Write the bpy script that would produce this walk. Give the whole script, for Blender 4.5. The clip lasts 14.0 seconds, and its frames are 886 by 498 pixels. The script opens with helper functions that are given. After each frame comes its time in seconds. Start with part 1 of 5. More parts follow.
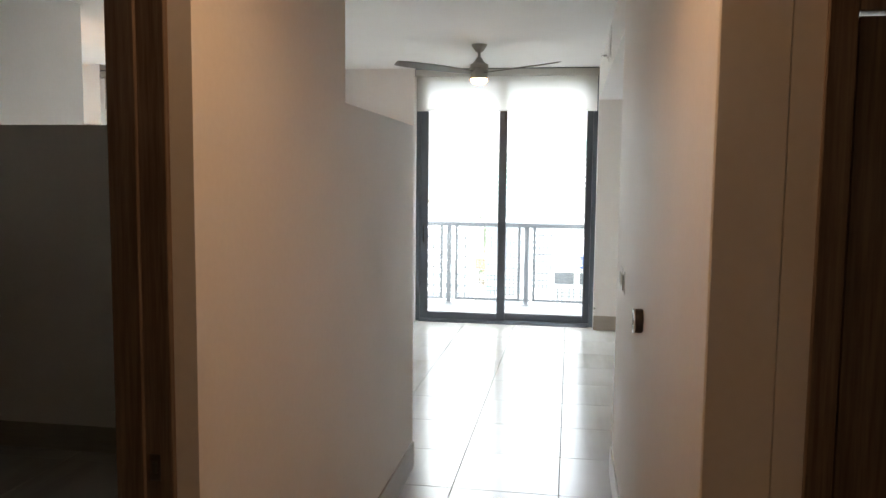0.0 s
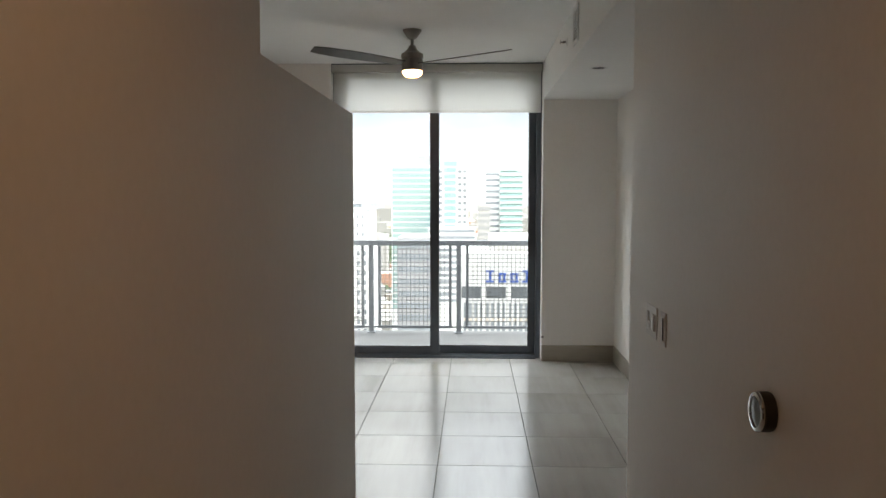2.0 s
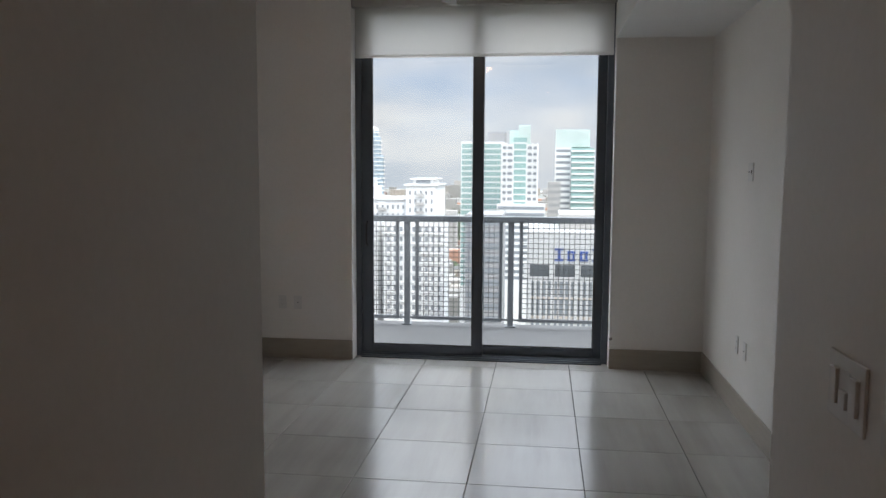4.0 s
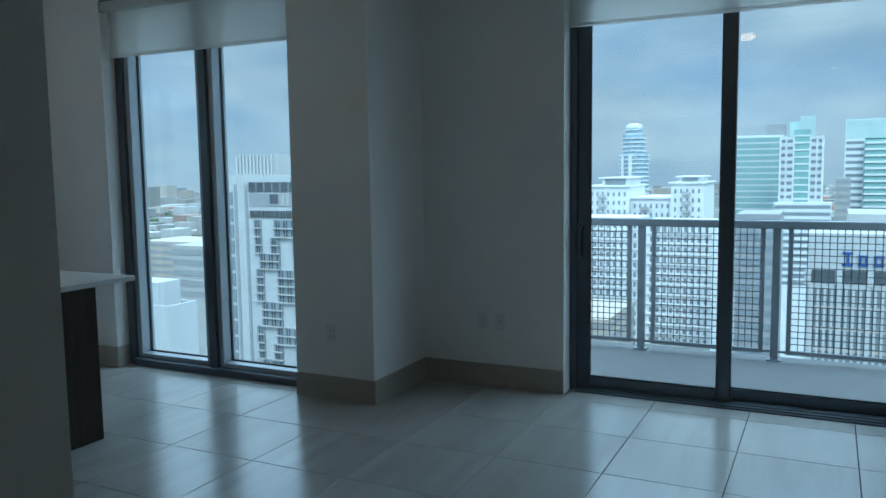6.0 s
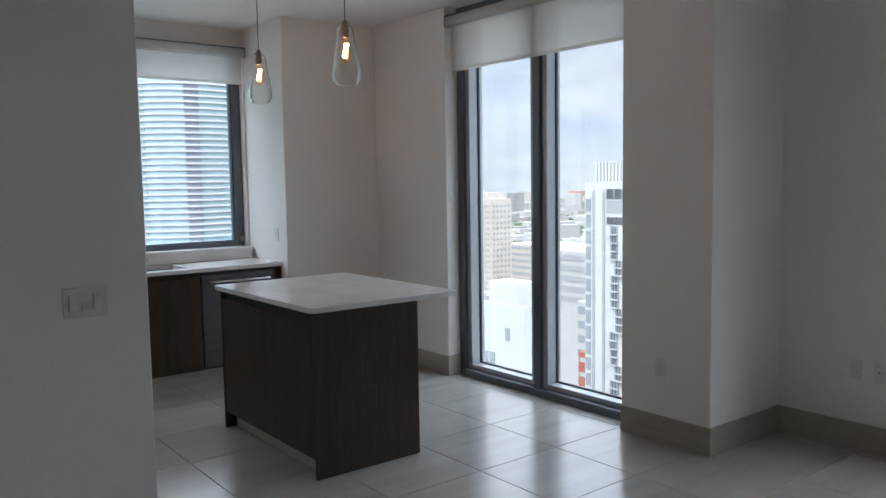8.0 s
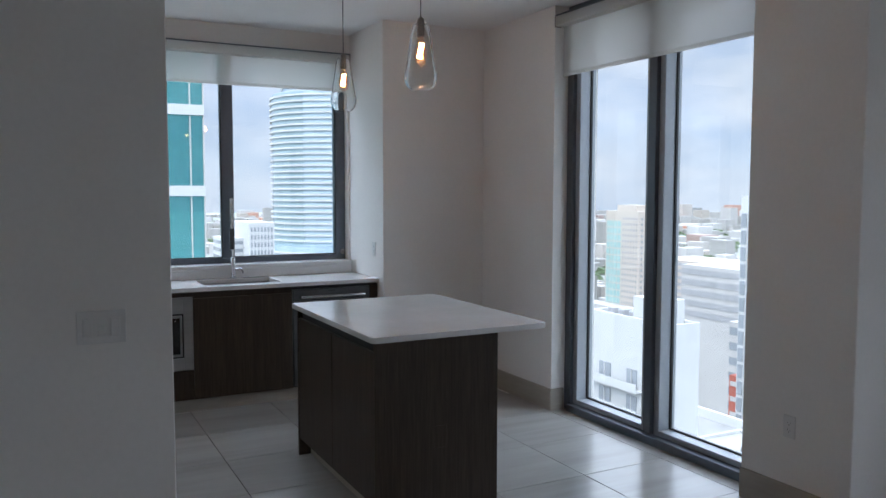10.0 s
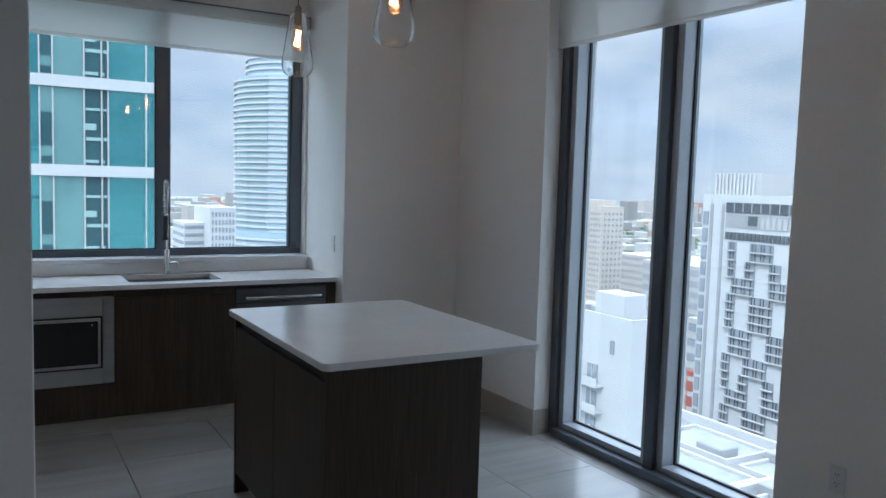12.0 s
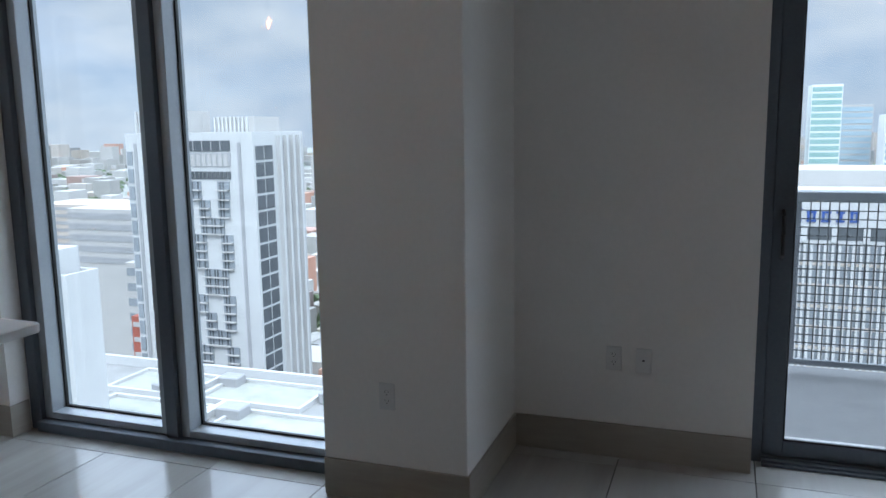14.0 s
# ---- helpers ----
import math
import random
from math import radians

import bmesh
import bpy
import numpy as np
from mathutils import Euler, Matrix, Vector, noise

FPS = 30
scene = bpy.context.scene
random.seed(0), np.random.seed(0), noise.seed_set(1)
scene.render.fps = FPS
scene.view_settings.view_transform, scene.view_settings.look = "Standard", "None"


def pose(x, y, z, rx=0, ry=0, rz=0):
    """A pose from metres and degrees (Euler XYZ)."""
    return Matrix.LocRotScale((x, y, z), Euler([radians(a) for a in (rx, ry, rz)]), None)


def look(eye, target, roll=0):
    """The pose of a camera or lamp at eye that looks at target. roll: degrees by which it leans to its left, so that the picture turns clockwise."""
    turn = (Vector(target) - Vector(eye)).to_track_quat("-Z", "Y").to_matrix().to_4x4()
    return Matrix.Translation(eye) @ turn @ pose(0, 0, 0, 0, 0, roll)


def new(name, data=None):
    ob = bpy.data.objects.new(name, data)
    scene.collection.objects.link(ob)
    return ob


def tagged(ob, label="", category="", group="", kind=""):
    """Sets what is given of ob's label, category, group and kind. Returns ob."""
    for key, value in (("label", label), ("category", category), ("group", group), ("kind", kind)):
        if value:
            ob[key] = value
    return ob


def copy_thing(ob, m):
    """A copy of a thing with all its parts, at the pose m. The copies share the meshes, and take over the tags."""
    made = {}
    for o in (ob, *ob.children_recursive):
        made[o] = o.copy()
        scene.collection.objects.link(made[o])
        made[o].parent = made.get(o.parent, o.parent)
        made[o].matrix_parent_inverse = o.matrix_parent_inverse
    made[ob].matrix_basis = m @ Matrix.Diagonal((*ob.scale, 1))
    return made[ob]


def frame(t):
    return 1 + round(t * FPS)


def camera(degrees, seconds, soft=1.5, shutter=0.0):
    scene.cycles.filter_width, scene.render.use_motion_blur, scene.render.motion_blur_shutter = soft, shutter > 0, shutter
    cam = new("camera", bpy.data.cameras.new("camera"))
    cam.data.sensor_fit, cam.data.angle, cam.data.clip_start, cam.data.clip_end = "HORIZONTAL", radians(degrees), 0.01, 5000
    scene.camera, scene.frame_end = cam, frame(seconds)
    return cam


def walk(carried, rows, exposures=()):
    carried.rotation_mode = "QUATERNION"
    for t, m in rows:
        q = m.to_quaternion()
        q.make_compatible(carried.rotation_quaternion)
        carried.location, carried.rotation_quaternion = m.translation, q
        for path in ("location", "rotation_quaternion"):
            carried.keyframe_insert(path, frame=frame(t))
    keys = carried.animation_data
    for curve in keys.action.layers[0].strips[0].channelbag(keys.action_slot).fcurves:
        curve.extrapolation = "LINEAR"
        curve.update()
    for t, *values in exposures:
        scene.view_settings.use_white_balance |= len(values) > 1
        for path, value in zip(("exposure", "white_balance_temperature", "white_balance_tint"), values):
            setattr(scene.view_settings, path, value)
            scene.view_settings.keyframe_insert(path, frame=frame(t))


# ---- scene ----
cam = camera(58.9, 14.0)
PATH = [
    (0, (0.623, -8.501, 1.756), (0.306, -6.534, 1.573), 0.6),
    (0.5, (0.513, -8.164, 1.767), (0.22, -6.194, 1.587), 0.2),
    (1, (0.338, -7.93, 1.757), (0.174, -5.943, 1.598), -0.4),
    (1.5, (0.229, -7.645, 1.751), (0.159, -5.651, 1.61), -0.5),
    (2, (0.223, -7.273, 1.72), (0.146, -5.279, 1.577), 0.0),
    (4.5, (0.436, -5.356, 1.613), (0.076, -3.401, 1.397), 0.1),
    (5, (0.487, -5.037, 1.647), (-0.031, -3.118, 1.426), -0.1),
    (5.5, (0.489, -4.775, 1.631), (-0.235, -2.923, 1.417), -0.4),
    (6, (0.417, -4.499, 1.583), (-0.463, -2.715, 1.382), -0.8),
    (6.5, (0.365, -4.278, 1.595), (-0.744, -2.628, 1.379), -1.4),
    (7, (0.357, -4.172, 1.565), (-0.931, -2.658, 1.349), -1.3),
    (7.5, (0.315, -4.071, 1.59), (-1.116, -2.69, 1.377), -1.1),
    (8, (0.249, -3.995, 1.618), (-1.32, -2.767, 1.447), -0.9),
    (8.5, (0.229, -3.848, 1.629), (-1.473, -2.81, 1.469), -0.2),
    (11, (-0.356, -3.149, 1.655), (-2.137, -2.251, 1.512), 0.6),
    (11.5, (-0.579, -3.055, 1.647), (-2.357, -2.151, 1.502), 1.8),
    (12, (-0.759, -3.068, 1.636), (-2.482, -2.066, 1.469), 1.7),
    (12.5, (-0.947, -3.087, 1.613), (-2.56, -1.925, 1.392), 1.2),
    (13, (-1.131, -3.014, 1.578), (-2.544, -1.623, 1.316), 0.4),
    (13.5, (-1.272, -2.965, 1.557), (-2.358, -1.308, 1.288), 0.0),
    (14, (-1.382, -2.887, 1.562), (-2.049, -1.027, 1.253), -0.9),
]
EXPOSURE = [
    (0, 3.0, 8100, 9), (0.6, 2.95, 8100, 9), (1.2, 2.45, 8000, 8), (2.0, 1.8, 8500, 10), (3.4, 1.25, 7900, 11), (4.5, 1.02, 7600, 14),
    (5.5, 0.68, 6100, 3), (6.0, 0.64, 5400, -12), (6.5, 0.9, 5600, -7), (7.5, 1.26, 6600, 9), (8.0, 1.42, 7100, 11), (8.5, 1.4, 6950, 11),
    (11, 1.18, 6600, 12), (12.5, 1.06, 6200, 4), (13.0, 1.06, 6200, 3), (13.5, 1.02, 6300, 10), (14, 1.06, 6500, 8),
]
walk(cam, [(t, look(eye, aim, roll)) for t, eye, aim, roll in PATH], EXPOSURE)

# ---- world, sun, exposure ----
world = bpy.data.worlds.new("sky")
scene.world = world
world.use_nodes = True
wt = world.node_tree
wt.nodes.clear()
w_out = wt.nodes.new("ShaderNodeOutputWorld")
w_bg = wt.nodes.new("ShaderNodeBackground")
w_bg.inputs["Strength"].default_value = 0.13
sky = wt.nodes.new("ShaderNodeTexSky")
sky.sky_type = "NISHITA"
sky.sun_disc = False
sky.sun_elevation = radians(48)
sky.sun_rotation = radians(150)
sky.air_density, sky.ozone_density, sky.dust_density, sky.altitude = 1.0, 2.0, 0.4, 120
w_co = wt.nodes.new("ShaderNodeTexCoord")
w_map = wt.nodes.new("ShaderNodeMapping")
w_map.inputs["Scale"].default_value = (1.0, 1.0, 2.6)
w_n1 = wt.nodes.new("ShaderNodeTexNoise")
w_n1.inputs["Scale"].default_value = 3.1
w_n1.inputs["Detail"].default_value = 7
w_n1.inputs["Roughness"].default_value = 0.52
w_ramp = wt.nodes.new("ShaderNodeValToRGB")
w_ramp.color_ramp.elements[0].position, w_ramp.color_ramp.elements[1].position = 0.36, 0.58
w_ramp.color_ramp.elements[0].color = (0.9, 0.9, 0.9, 1)
w_n2 = wt.nodes.new("ShaderNodeTexNoise")
w_n2.inputs["Scale"].default_value = 6.5
w_n2.inputs["Detail"].default_value = 6
w_cloud = wt.nodes.new("ShaderNodeValToRGB")
w_cloud.color_ramp.elements[0].position, w_cloud.color_ramp.elements[1].position = 0.35, 0.68
w_cloud.color_ramp.elements[0].color = (1.9, 2.35, 3.05, 1)
w_cloud.color_ramp.elements[1].color = (3.0, 3.3, 3.8, 1)
w_mix = wt.nodes.new("ShaderNodeMix")
w_mix.data_type = "RGBA"
wt.links.new(w_co.outputs["Generated"], w_map.inputs["Vector"])
wt.links.new(w_map.outputs["Vector"], w_n1.inputs["Vector"])
wt.links.new(w_map.outputs["Vector"], w_n2.inputs["Vector"])
wt.links.new(w_n1.outputs["Fac"], w_ramp.inputs["Fac"])
wt.links.new(w_n2.outputs["Fac"], w_cloud.inputs["Fac"])
wt.links.new(w_ramp.outputs["Color"], w_mix.inputs["Factor"])
w_tint = wt.nodes.new("ShaderNodeVectorMath")
w_tint.operation = "MULTIPLY"
w_tint.inputs[1].default_value = (0.45, 0.62, 1.0)
wt.links.new(sky.outputs["Color"], w_tint.inputs[0])
wt.links.new(w_tint.outputs["Vector"], w_mix.inputs["A"])
wt.links.new(w_cloud.outputs["Color"], w_mix.inputs["B"])
w_sep = wt.nodes.new("ShaderNodeSeparateXYZ")
# the overcast grows brighter above the haze
w_lift = wt.nodes.new("ShaderNodeMapRange")
w_lift.interpolation_type = "SMOOTHSTEP"
w_lift.inputs["From Min"].default_value, w_lift.inputs["From Max"].default_value = 0.17, 0.45
w_lift.inputs["To Min"].default_value, w_lift.inputs["To Max"].default_value = 1.0, 5.5
w_scale = wt.nodes.new("ShaderNodeVectorMath")
w_scale.operation = "SCALE"
wt.links.new(w_co.outputs["Generated"], w_sep.inputs[0])
wt.links.new(w_sep.outputs["Z"], w_lift.inputs["Value"])
wt.links.new(w_mix.outputs["Result"], w_scale.inputs[0])
wt.links.new(w_lift.outputs["Result"], w_scale.inputs["Scale"])
wt.links.new(w_scale.outputs["Vector"], w_bg.inputs["Color"])
wt.links.new(w_bg.outputs["Background"], w_out.inputs["Surface"])

sun = new("sun", bpy.data.lights.new("sun", "SUN"))
sun.data.energy, sun.data.angle, sun.data.color = 0.8, radians(10), (1.0, 0.95, 0.88)
sun.matrix_world = look((45, -80, 100), (0, 0, 0))


# ---- materials ----
def nodes_of(name):
    m = bpy.data.materials.new(name)
    m.use_nodes = True
    nt = m.node_tree
    return m, nt, nt.nodes["Principled BSDF"]


def link(nt, a, b):
    nt.links.new(a, b)


def coords(nt, scale=(1, 1, 1), kind="Object"):
    c = nt.nodes.new("ShaderNodeTexCoord")
    mp = nt.nodes.new("ShaderNodeMapping")
    mp.inputs["Scale"].default_value = scale
    link(nt, c.outputs[kind], mp.inputs["Vector"])
    return mp.outputs["Vector"]


def world_coords(nt, scale=(1, 1, 1)):
    c = nt.nodes.new("ShaderNodeNewGeometry")
    mp = nt.nodes.new("ShaderNodeMapping")
    mp.inputs["Scale"].default_value = scale
    link(nt, c.outputs["Position"], mp.inputs["Vector"])
    return mp.outputs["Vector"]


def noisy(nt, vec, scale, detail=4.0, rough=0.55):
    n = nt.nodes.new("ShaderNodeTexNoise")
    n.inputs["Scale"].default_value, n.inputs["Detail"].default_value, n.inputs["Roughness"].default_value = scale, detail, rough
    link(nt, vec, n.inputs["Vector"])
    return n.outputs["Fac"]


def ramp(nt, fac, stops):
    r = nt.nodes.new("ShaderNodeValToRGB")
    el = r.color_ramp.elements
    while len(el) < len(stops):
        el.new(0.5)
    for e, (p, c) in zip(el, stops):
        e.position, e.color = p, (*c, 1) if len(c) == 3 else c
    link(nt, fac, r.inputs["Fac"])
    return r.outputs["Color"]


def relief(nt, bsdf, height, strength, distance=0.01):
    b = nt.nodes.new("ShaderNodeBump")
    b.inputs["Strength"].default_value, b.inputs["Distance"].default_value = strength, distance
    link(nt, height, b.inputs["Height"])
    link(nt, b.outputs["Normal"], bsdf.inputs["Normal"])


def plain(name, dark, light, rough, metal=0.0, scale=30.0, bump=0.05, spec=0.5, stretch=(1, 1, 1), rough2=None):
    """A surface that varies between two tones at two scales, with fine relief."""
    m, nt, b = nodes_of(name)
    v = world_coords(nt, stretch)
    fine, wide = noisy(nt, v, scale, 5), noisy(nt, v, scale * 0.05, 3)
    mx = nt.nodes.new("ShaderNodeMath")
    mx.operation = "MULTIPLY_ADD"
    mx.inputs[1].default_value = 0.5
    mul = nt.nodes.new("ShaderNodeMath")
    mul.operation = "MULTIPLY"
    mul.inputs[1].default_value = 0.5
    link(nt, wide, mul.inputs[0])
    link(nt, fine, mx.inputs[0])
    link(nt, mul.outputs[0], mx.inputs[2])
    link(nt, ramp(nt, mx.outputs[0], [(0.3, dark), (0.7, light)]), b.inputs["Base Color"])
    r2 = rough if rough2 is None else rough2
    link(nt, ramp(nt, wide, [(0.3, (rough,) * 3), (0.7, (r2,) * 3)]), b.inputs["Roughness"])
    b.inputs["Metallic"].default_value = metal
    b.inputs["Specular IOR Level"].default_value = spec
    if bump:
        relief(nt, b, fine, bump, 0.004)
    return m


def wood_material(name, dark, light, rough=0.45, axis="z", fine=1.0):
    m, nt, b = nodes_of(name)
    s = {"z": (26, 26, 1.1), "x": (1.1, 26, 26), "y": (26, 1.1, 26)}[axis]
    v = world_coords(nt, tuple(a * fine for a in s))
    g1 = noisy(nt, v, 1.0, 6, 0.6)
    g2 = noisy(nt, world_coords(nt, tuple(a * 4 for a in s)), 1.0, 4, 0.6)
    mx = nt.nodes.new("ShaderNodeMath")
    mx.operation = "MULTIPLY"
    link(nt, g1, mx.inputs[0])
    link(nt, g2, mx.inputs[1])
    mid = tuple((a + c) / 2 for a, c in zip(dark, light))
    link(nt, ramp(nt, mx.outputs[0], [(0.12, dark), (0.26, mid), (0.42, light)]), b.inputs["Base Color"])
    b.inputs["Roughness"].default_value = rough
    b.inputs["Specular IOR Level"].default_value = 0.3
    relief(nt, b, g2, 0.08, 0.002)
    return m


def tile_material():
    """Rectified grey-beige porcelain with soft diagonal veins; each tile a little different."""
    m, nt, b = nodes_of("porcelain_tile")
    info = nt.nodes.new("ShaderNodeObjectInfo")
    c = nt.nodes.new("ShaderNodeNewGeometry")
    rnd = nt.nodes.new("ShaderNodeVectorMath")
    rnd.operation = "SCALE"
    rnd.inputs[0].default_value = (31, 17, 5)
    link(nt, info.outputs["Random"], rnd.inputs["Scale"])
    add = nt.nodes.new("ShaderNodeVectorMath")
    link(nt, c.outputs["Position"], add.inputs[0])
    link(nt, rnd.outputs["Vector"], add.inputs[1])
    mp = nt.nodes.new("ShaderNodeMapping")
    mp.inputs["Rotation"].default_value = (0, 0, radians(38))
    mp.inputs["Scale"].default_value = (6.0, 0.5, 1)
    link(nt, add.outputs["Vector"], mp.inputs["Vector"])
    veins = noisy(nt, mp.outputs["Vector"], 1.0, 6, 0.6)
    cloud = noisy(nt, add.outputs["Vector"], 1.1, 2)
    mx = nt.nodes.new("ShaderNodeMix")
    mx.data_type = "FLOAT"
    mx.inputs["Factor"].default_value = 0.45
    link(nt, veins, mx.inputs["A"])
    link(nt, cloud, mx.inputs["B"])
    link(nt, ramp(nt, mx.outputs["Result"], [(0.3, (0.32, 0.305, 0.285)), (0.5, (0.415, 0.40, 0.378)), (0.72, (0.48, 0.465, 0.445))]), b.inputs["Base Color"])
    link(nt, ramp(nt, cloud, [(0.3, (0.18,) * 3), (0.7, (0.24,) * 3)]), b.inputs["Roughness"])
    b.inputs["Specular IOR Level"].default_value = 0.5
    relief(nt, b, noisy(nt, add.outputs["Vector"], 5, 1), 0.015, 0.01)
    return m


def pane_material(name, tint, gloss=1.0):
    """Thin clear glass: lets light through and mirrors by Fresnel."""
    m = bpy.data.materials.new(name)
    m.use_nodes = True
    nt = m.node_tree
    nt.nodes.clear()
    out = nt.nodes.new("ShaderNodeOutputMaterial")
    tr = nt.nodes.new("ShaderNodeBsdfTransparent")
    tr.inputs["Color"].default_value = (*tint, 1)
    gl = nt.nodes.new("ShaderNodeBsdfGlossy")
    gl.inputs["Roughness"].default_value = 0.01
    lw = nt.nodes.new("ShaderNodeLayerWeight")
    pw = nt.nodes.new("ShaderNodeMath")
    pw.operation = "POWER"
    pw.inputs[1].default_value = 5.0
    mul = nt.nodes.new("ShaderNodeMath")
    mul.operation = "MULTIPLY_ADD"
    mul.inputs[1].default_value, mul.inputs[2].default_value = 0.9, 0.035 * gloss
    mix = nt.nodes.new("ShaderNodeMixShader")
    link(nt, lw.outputs["Facing"], pw.inputs[0])
    link(nt, pw.outputs[0], mul.inputs[0])
    link(nt, mul.outputs[0], mix.inputs["Fac"])
    link(nt, tr.outputs[0], mix.inputs[1])
    link(nt, gl.outputs[0], mix.inputs[2])
    link(nt, mix.outputs[0], out.inputs["Surface"])
    return m


def fabric_material():
    """Roller blind cloth that lets some daylight through."""
    m = bpy.data.materials.new("blind_cloth")
    m.use_nodes = True
    nt = m.node_tree
    b = nt.nodes["Principled BSDF"]
    v = world_coords(nt, (1, 1, 1))
    weave = noisy(nt, world_coords(nt, (900, 900, 700)), 1.0, 2)
    soft = noisy(nt, v, 1.4, 3)
    link(nt, ramp(nt, soft, [(0.3, (0.76, 0.74, 0.71)), (0.7, (0.82, 0.80, 0.77))]), b.inputs["Base Color"])
    b.inputs["Roughness"].default_value = 0.9
    relief(nt, b, weave, 0.2, 0.001)
    tl = nt.nodes.new("ShaderNodeBsdfTranslucent")
    tl.inputs["Color"].default_value = (0.84, 0.82, 0.78, 1)
    mix = nt.nodes.new("ShaderNodeMixShader")
    mix.inputs["Fac"].default_value = 0.55
    link(nt, b.outputs[0], mix.inputs[1])
    link(nt, tl.outputs[0], mix.inputs[2])
    thru = nt.nodes.new("ShaderNodeBsdfTransparent")
    weave_mix = nt.nodes.new("ShaderNodeMixShader")
    weave_mix.inputs["Fac"].default_value = 0.31
    link(nt, mix.outputs[0], weave_mix.inputs[1])
    link(nt, thru.outputs[0], weave_mix.inputs[2])
    link(nt, weave_mix.outputs[0], nt.nodes["Material Output"].inputs["Surface"])
    return m


def glow_material(name, colour, strength):
    m, nt, b = nodes_of(name)
    b.inputs["Base Color"].default_value = (*colour, 1)
    b.inputs["Emission Color"].default_value = (*colour, 1)
    b.inputs["Emission Strength"].default_value = strength
    return m


WALL = plain("wall_paint", (0.81, 0.785, 0.75), (0.86, 0.835, 0.80), 0.55, scale=45, bump=0.12, spec=0.35)
CEIL = plain("ceiling_paint", (0.82, 0.815, 0.80), (0.87, 0.865, 0.85), 0.8, scale=50, bump=0.12, spec=0.2)
TILE = tile_material()
GROUT = plain("grout", (0.06, 0.06, 0.06), (0.11, 0.105, 0.10), 0.9, scale=80)
BASE = plain("base_tile", (0.33, 0.295, 0.25), (0.42, 0.38, 0.325), 0.4, scale=14, bump=0.03, stretch=(0.4, 0.4, 3))
FRAME = plain("dark_aluminium", (0.098, 0.115, 0.137), (0.126, 0.146, 0.17), 0.38, metal=0.35, scale=60, bump=0.03)
# lighter copy of the frame metal; daylight on its inner sides is in the colour
FRAME_LIT = plain("lit_side_aluminium", (0.38, 0.41, 0.44), (0.44, 0.47, 0.50), 0.42, metal=0.35, scale=60, bump=0.03)
# black for the rubber seals, and for shade painted into narrow gaps
GASKET_GAP = plain("rubber_and_gap_black", (0.012, 0.012, 0.013), (0.022, 0.022, 0.022), 0.6)
GLASS = pane_material("window_glass", (0.93, 0.955, 0.965))
LAMP_GLASS, lamp_nt, lamp_b = nodes_of("lamp_glass")
lamp_b.inputs["Base Color"].default_value = (0.97, 0.98, 0.98, 1)
lamp_b.inputs["Transmission Weight"].default_value = 1.0
lamp_b.inputs["Roughness"].default_value = 0.0
lamp_b.inputs["IOR"].default_value = 1.47
CLOTH = fabric_material()
WOOD = wood_material("dark_veneer", (0.030, 0.020, 0.013), (0.064, 0.045, 0.032), 0.46)
WOOD_DOOR = wood_material("door_veneer", (0.10, 0.073, 0.056), (0.21, 0.158, 0.122), 0.4)
QUARTZ = plain("white_quartz", (0.74, 0.735, 0.725), (0.82, 0.815, 0.80), 0.16, scale=60, bump=0.0, spec=0.55, rough2=0.22)
STEEL = plain("brushed_steel", (0.42, 0.42, 0.42), (0.54, 0.54, 0.53), 0.28, metal=1.0, scale=12, bump=0.03, stretch=(1, 1, 40))
DARK_STEEL = plain("dark_steel", (0.085, 0.088, 0.092), (0.13, 0.133, 0.137), 0.3, metal=0.9, scale=12, bump=0.03, stretch=(1, 1, 40))
NICKEL = plain("satin_nickel", (0.24, 0.22, 0.20), (0.32, 0.30, 0.275), 0.3, metal=1.0, scale=40, bump=0.02)
CHROME = plain("chrome", (0.62, 0.63, 0.64), (0.7, 0.7, 0.71), 0.08, metal=1.0, scale=20, bump=0.0)
BLACK_GLASS = plain("black_glass", (0.008, 0.008, 0.009), (0.014, 0.014, 0.015), 0.08, scale=20, bump=0.0)
DARK = plain("dark_plastic", (0.02, 0.02, 0.021), (0.035, 0.035, 0.036), 0.4)
PLASTIC = plain("white_plastic", (0.70, 0.69, 0.67), (0.76, 0.75, 0.73), 0.35, scale=60, bump=0.01)
SLOT = plain("dark_slot", (0.03, 0.03, 0.03), (0.05, 0.05, 0.05), 0.7)
# concrete darkened in place of shade from an upper balcony, which is not built
CONCRETE = plain("shaded_balcony_concrete", (0.115, 0.115, 0.113), (0.165, 0.164, 0.162), 0.75, scale=9, bump=0.2)
RAIL = plain("rail_aluminium", (0.17, 0.185, 0.20), (0.22, 0.235, 0.25), 0.45, metal=0.3, scale=60, bump=0.02)
WIRE = plain("mesh_wire", (0.045, 0.048, 0.05), (0.07, 0.073, 0.076), 0.5, metal=0.3, scale=60, bump=0)
BLADE = plain("fan_blade", (0.06, 0.05, 0.045), (0.11, 0.095, 0.085), 0.35, scale=30, stretch=(1, 8, 1))
GLOW_FAN = glow_material("fan_lamp_glow", (1.0, 0.58, 0.32), 5.0)
GLOW_DOWN = glow_material("downlight_glow", (1.0, 0.6, 0.36), 5.0)
GLOW_BULB = glow_material("filament_glow", (1.0, 0.50, 0.22), 50.0)
BULB_GLASS = pane_material("amber_bulb_glass", (1.0, 0.88, 0.78), 1.2)


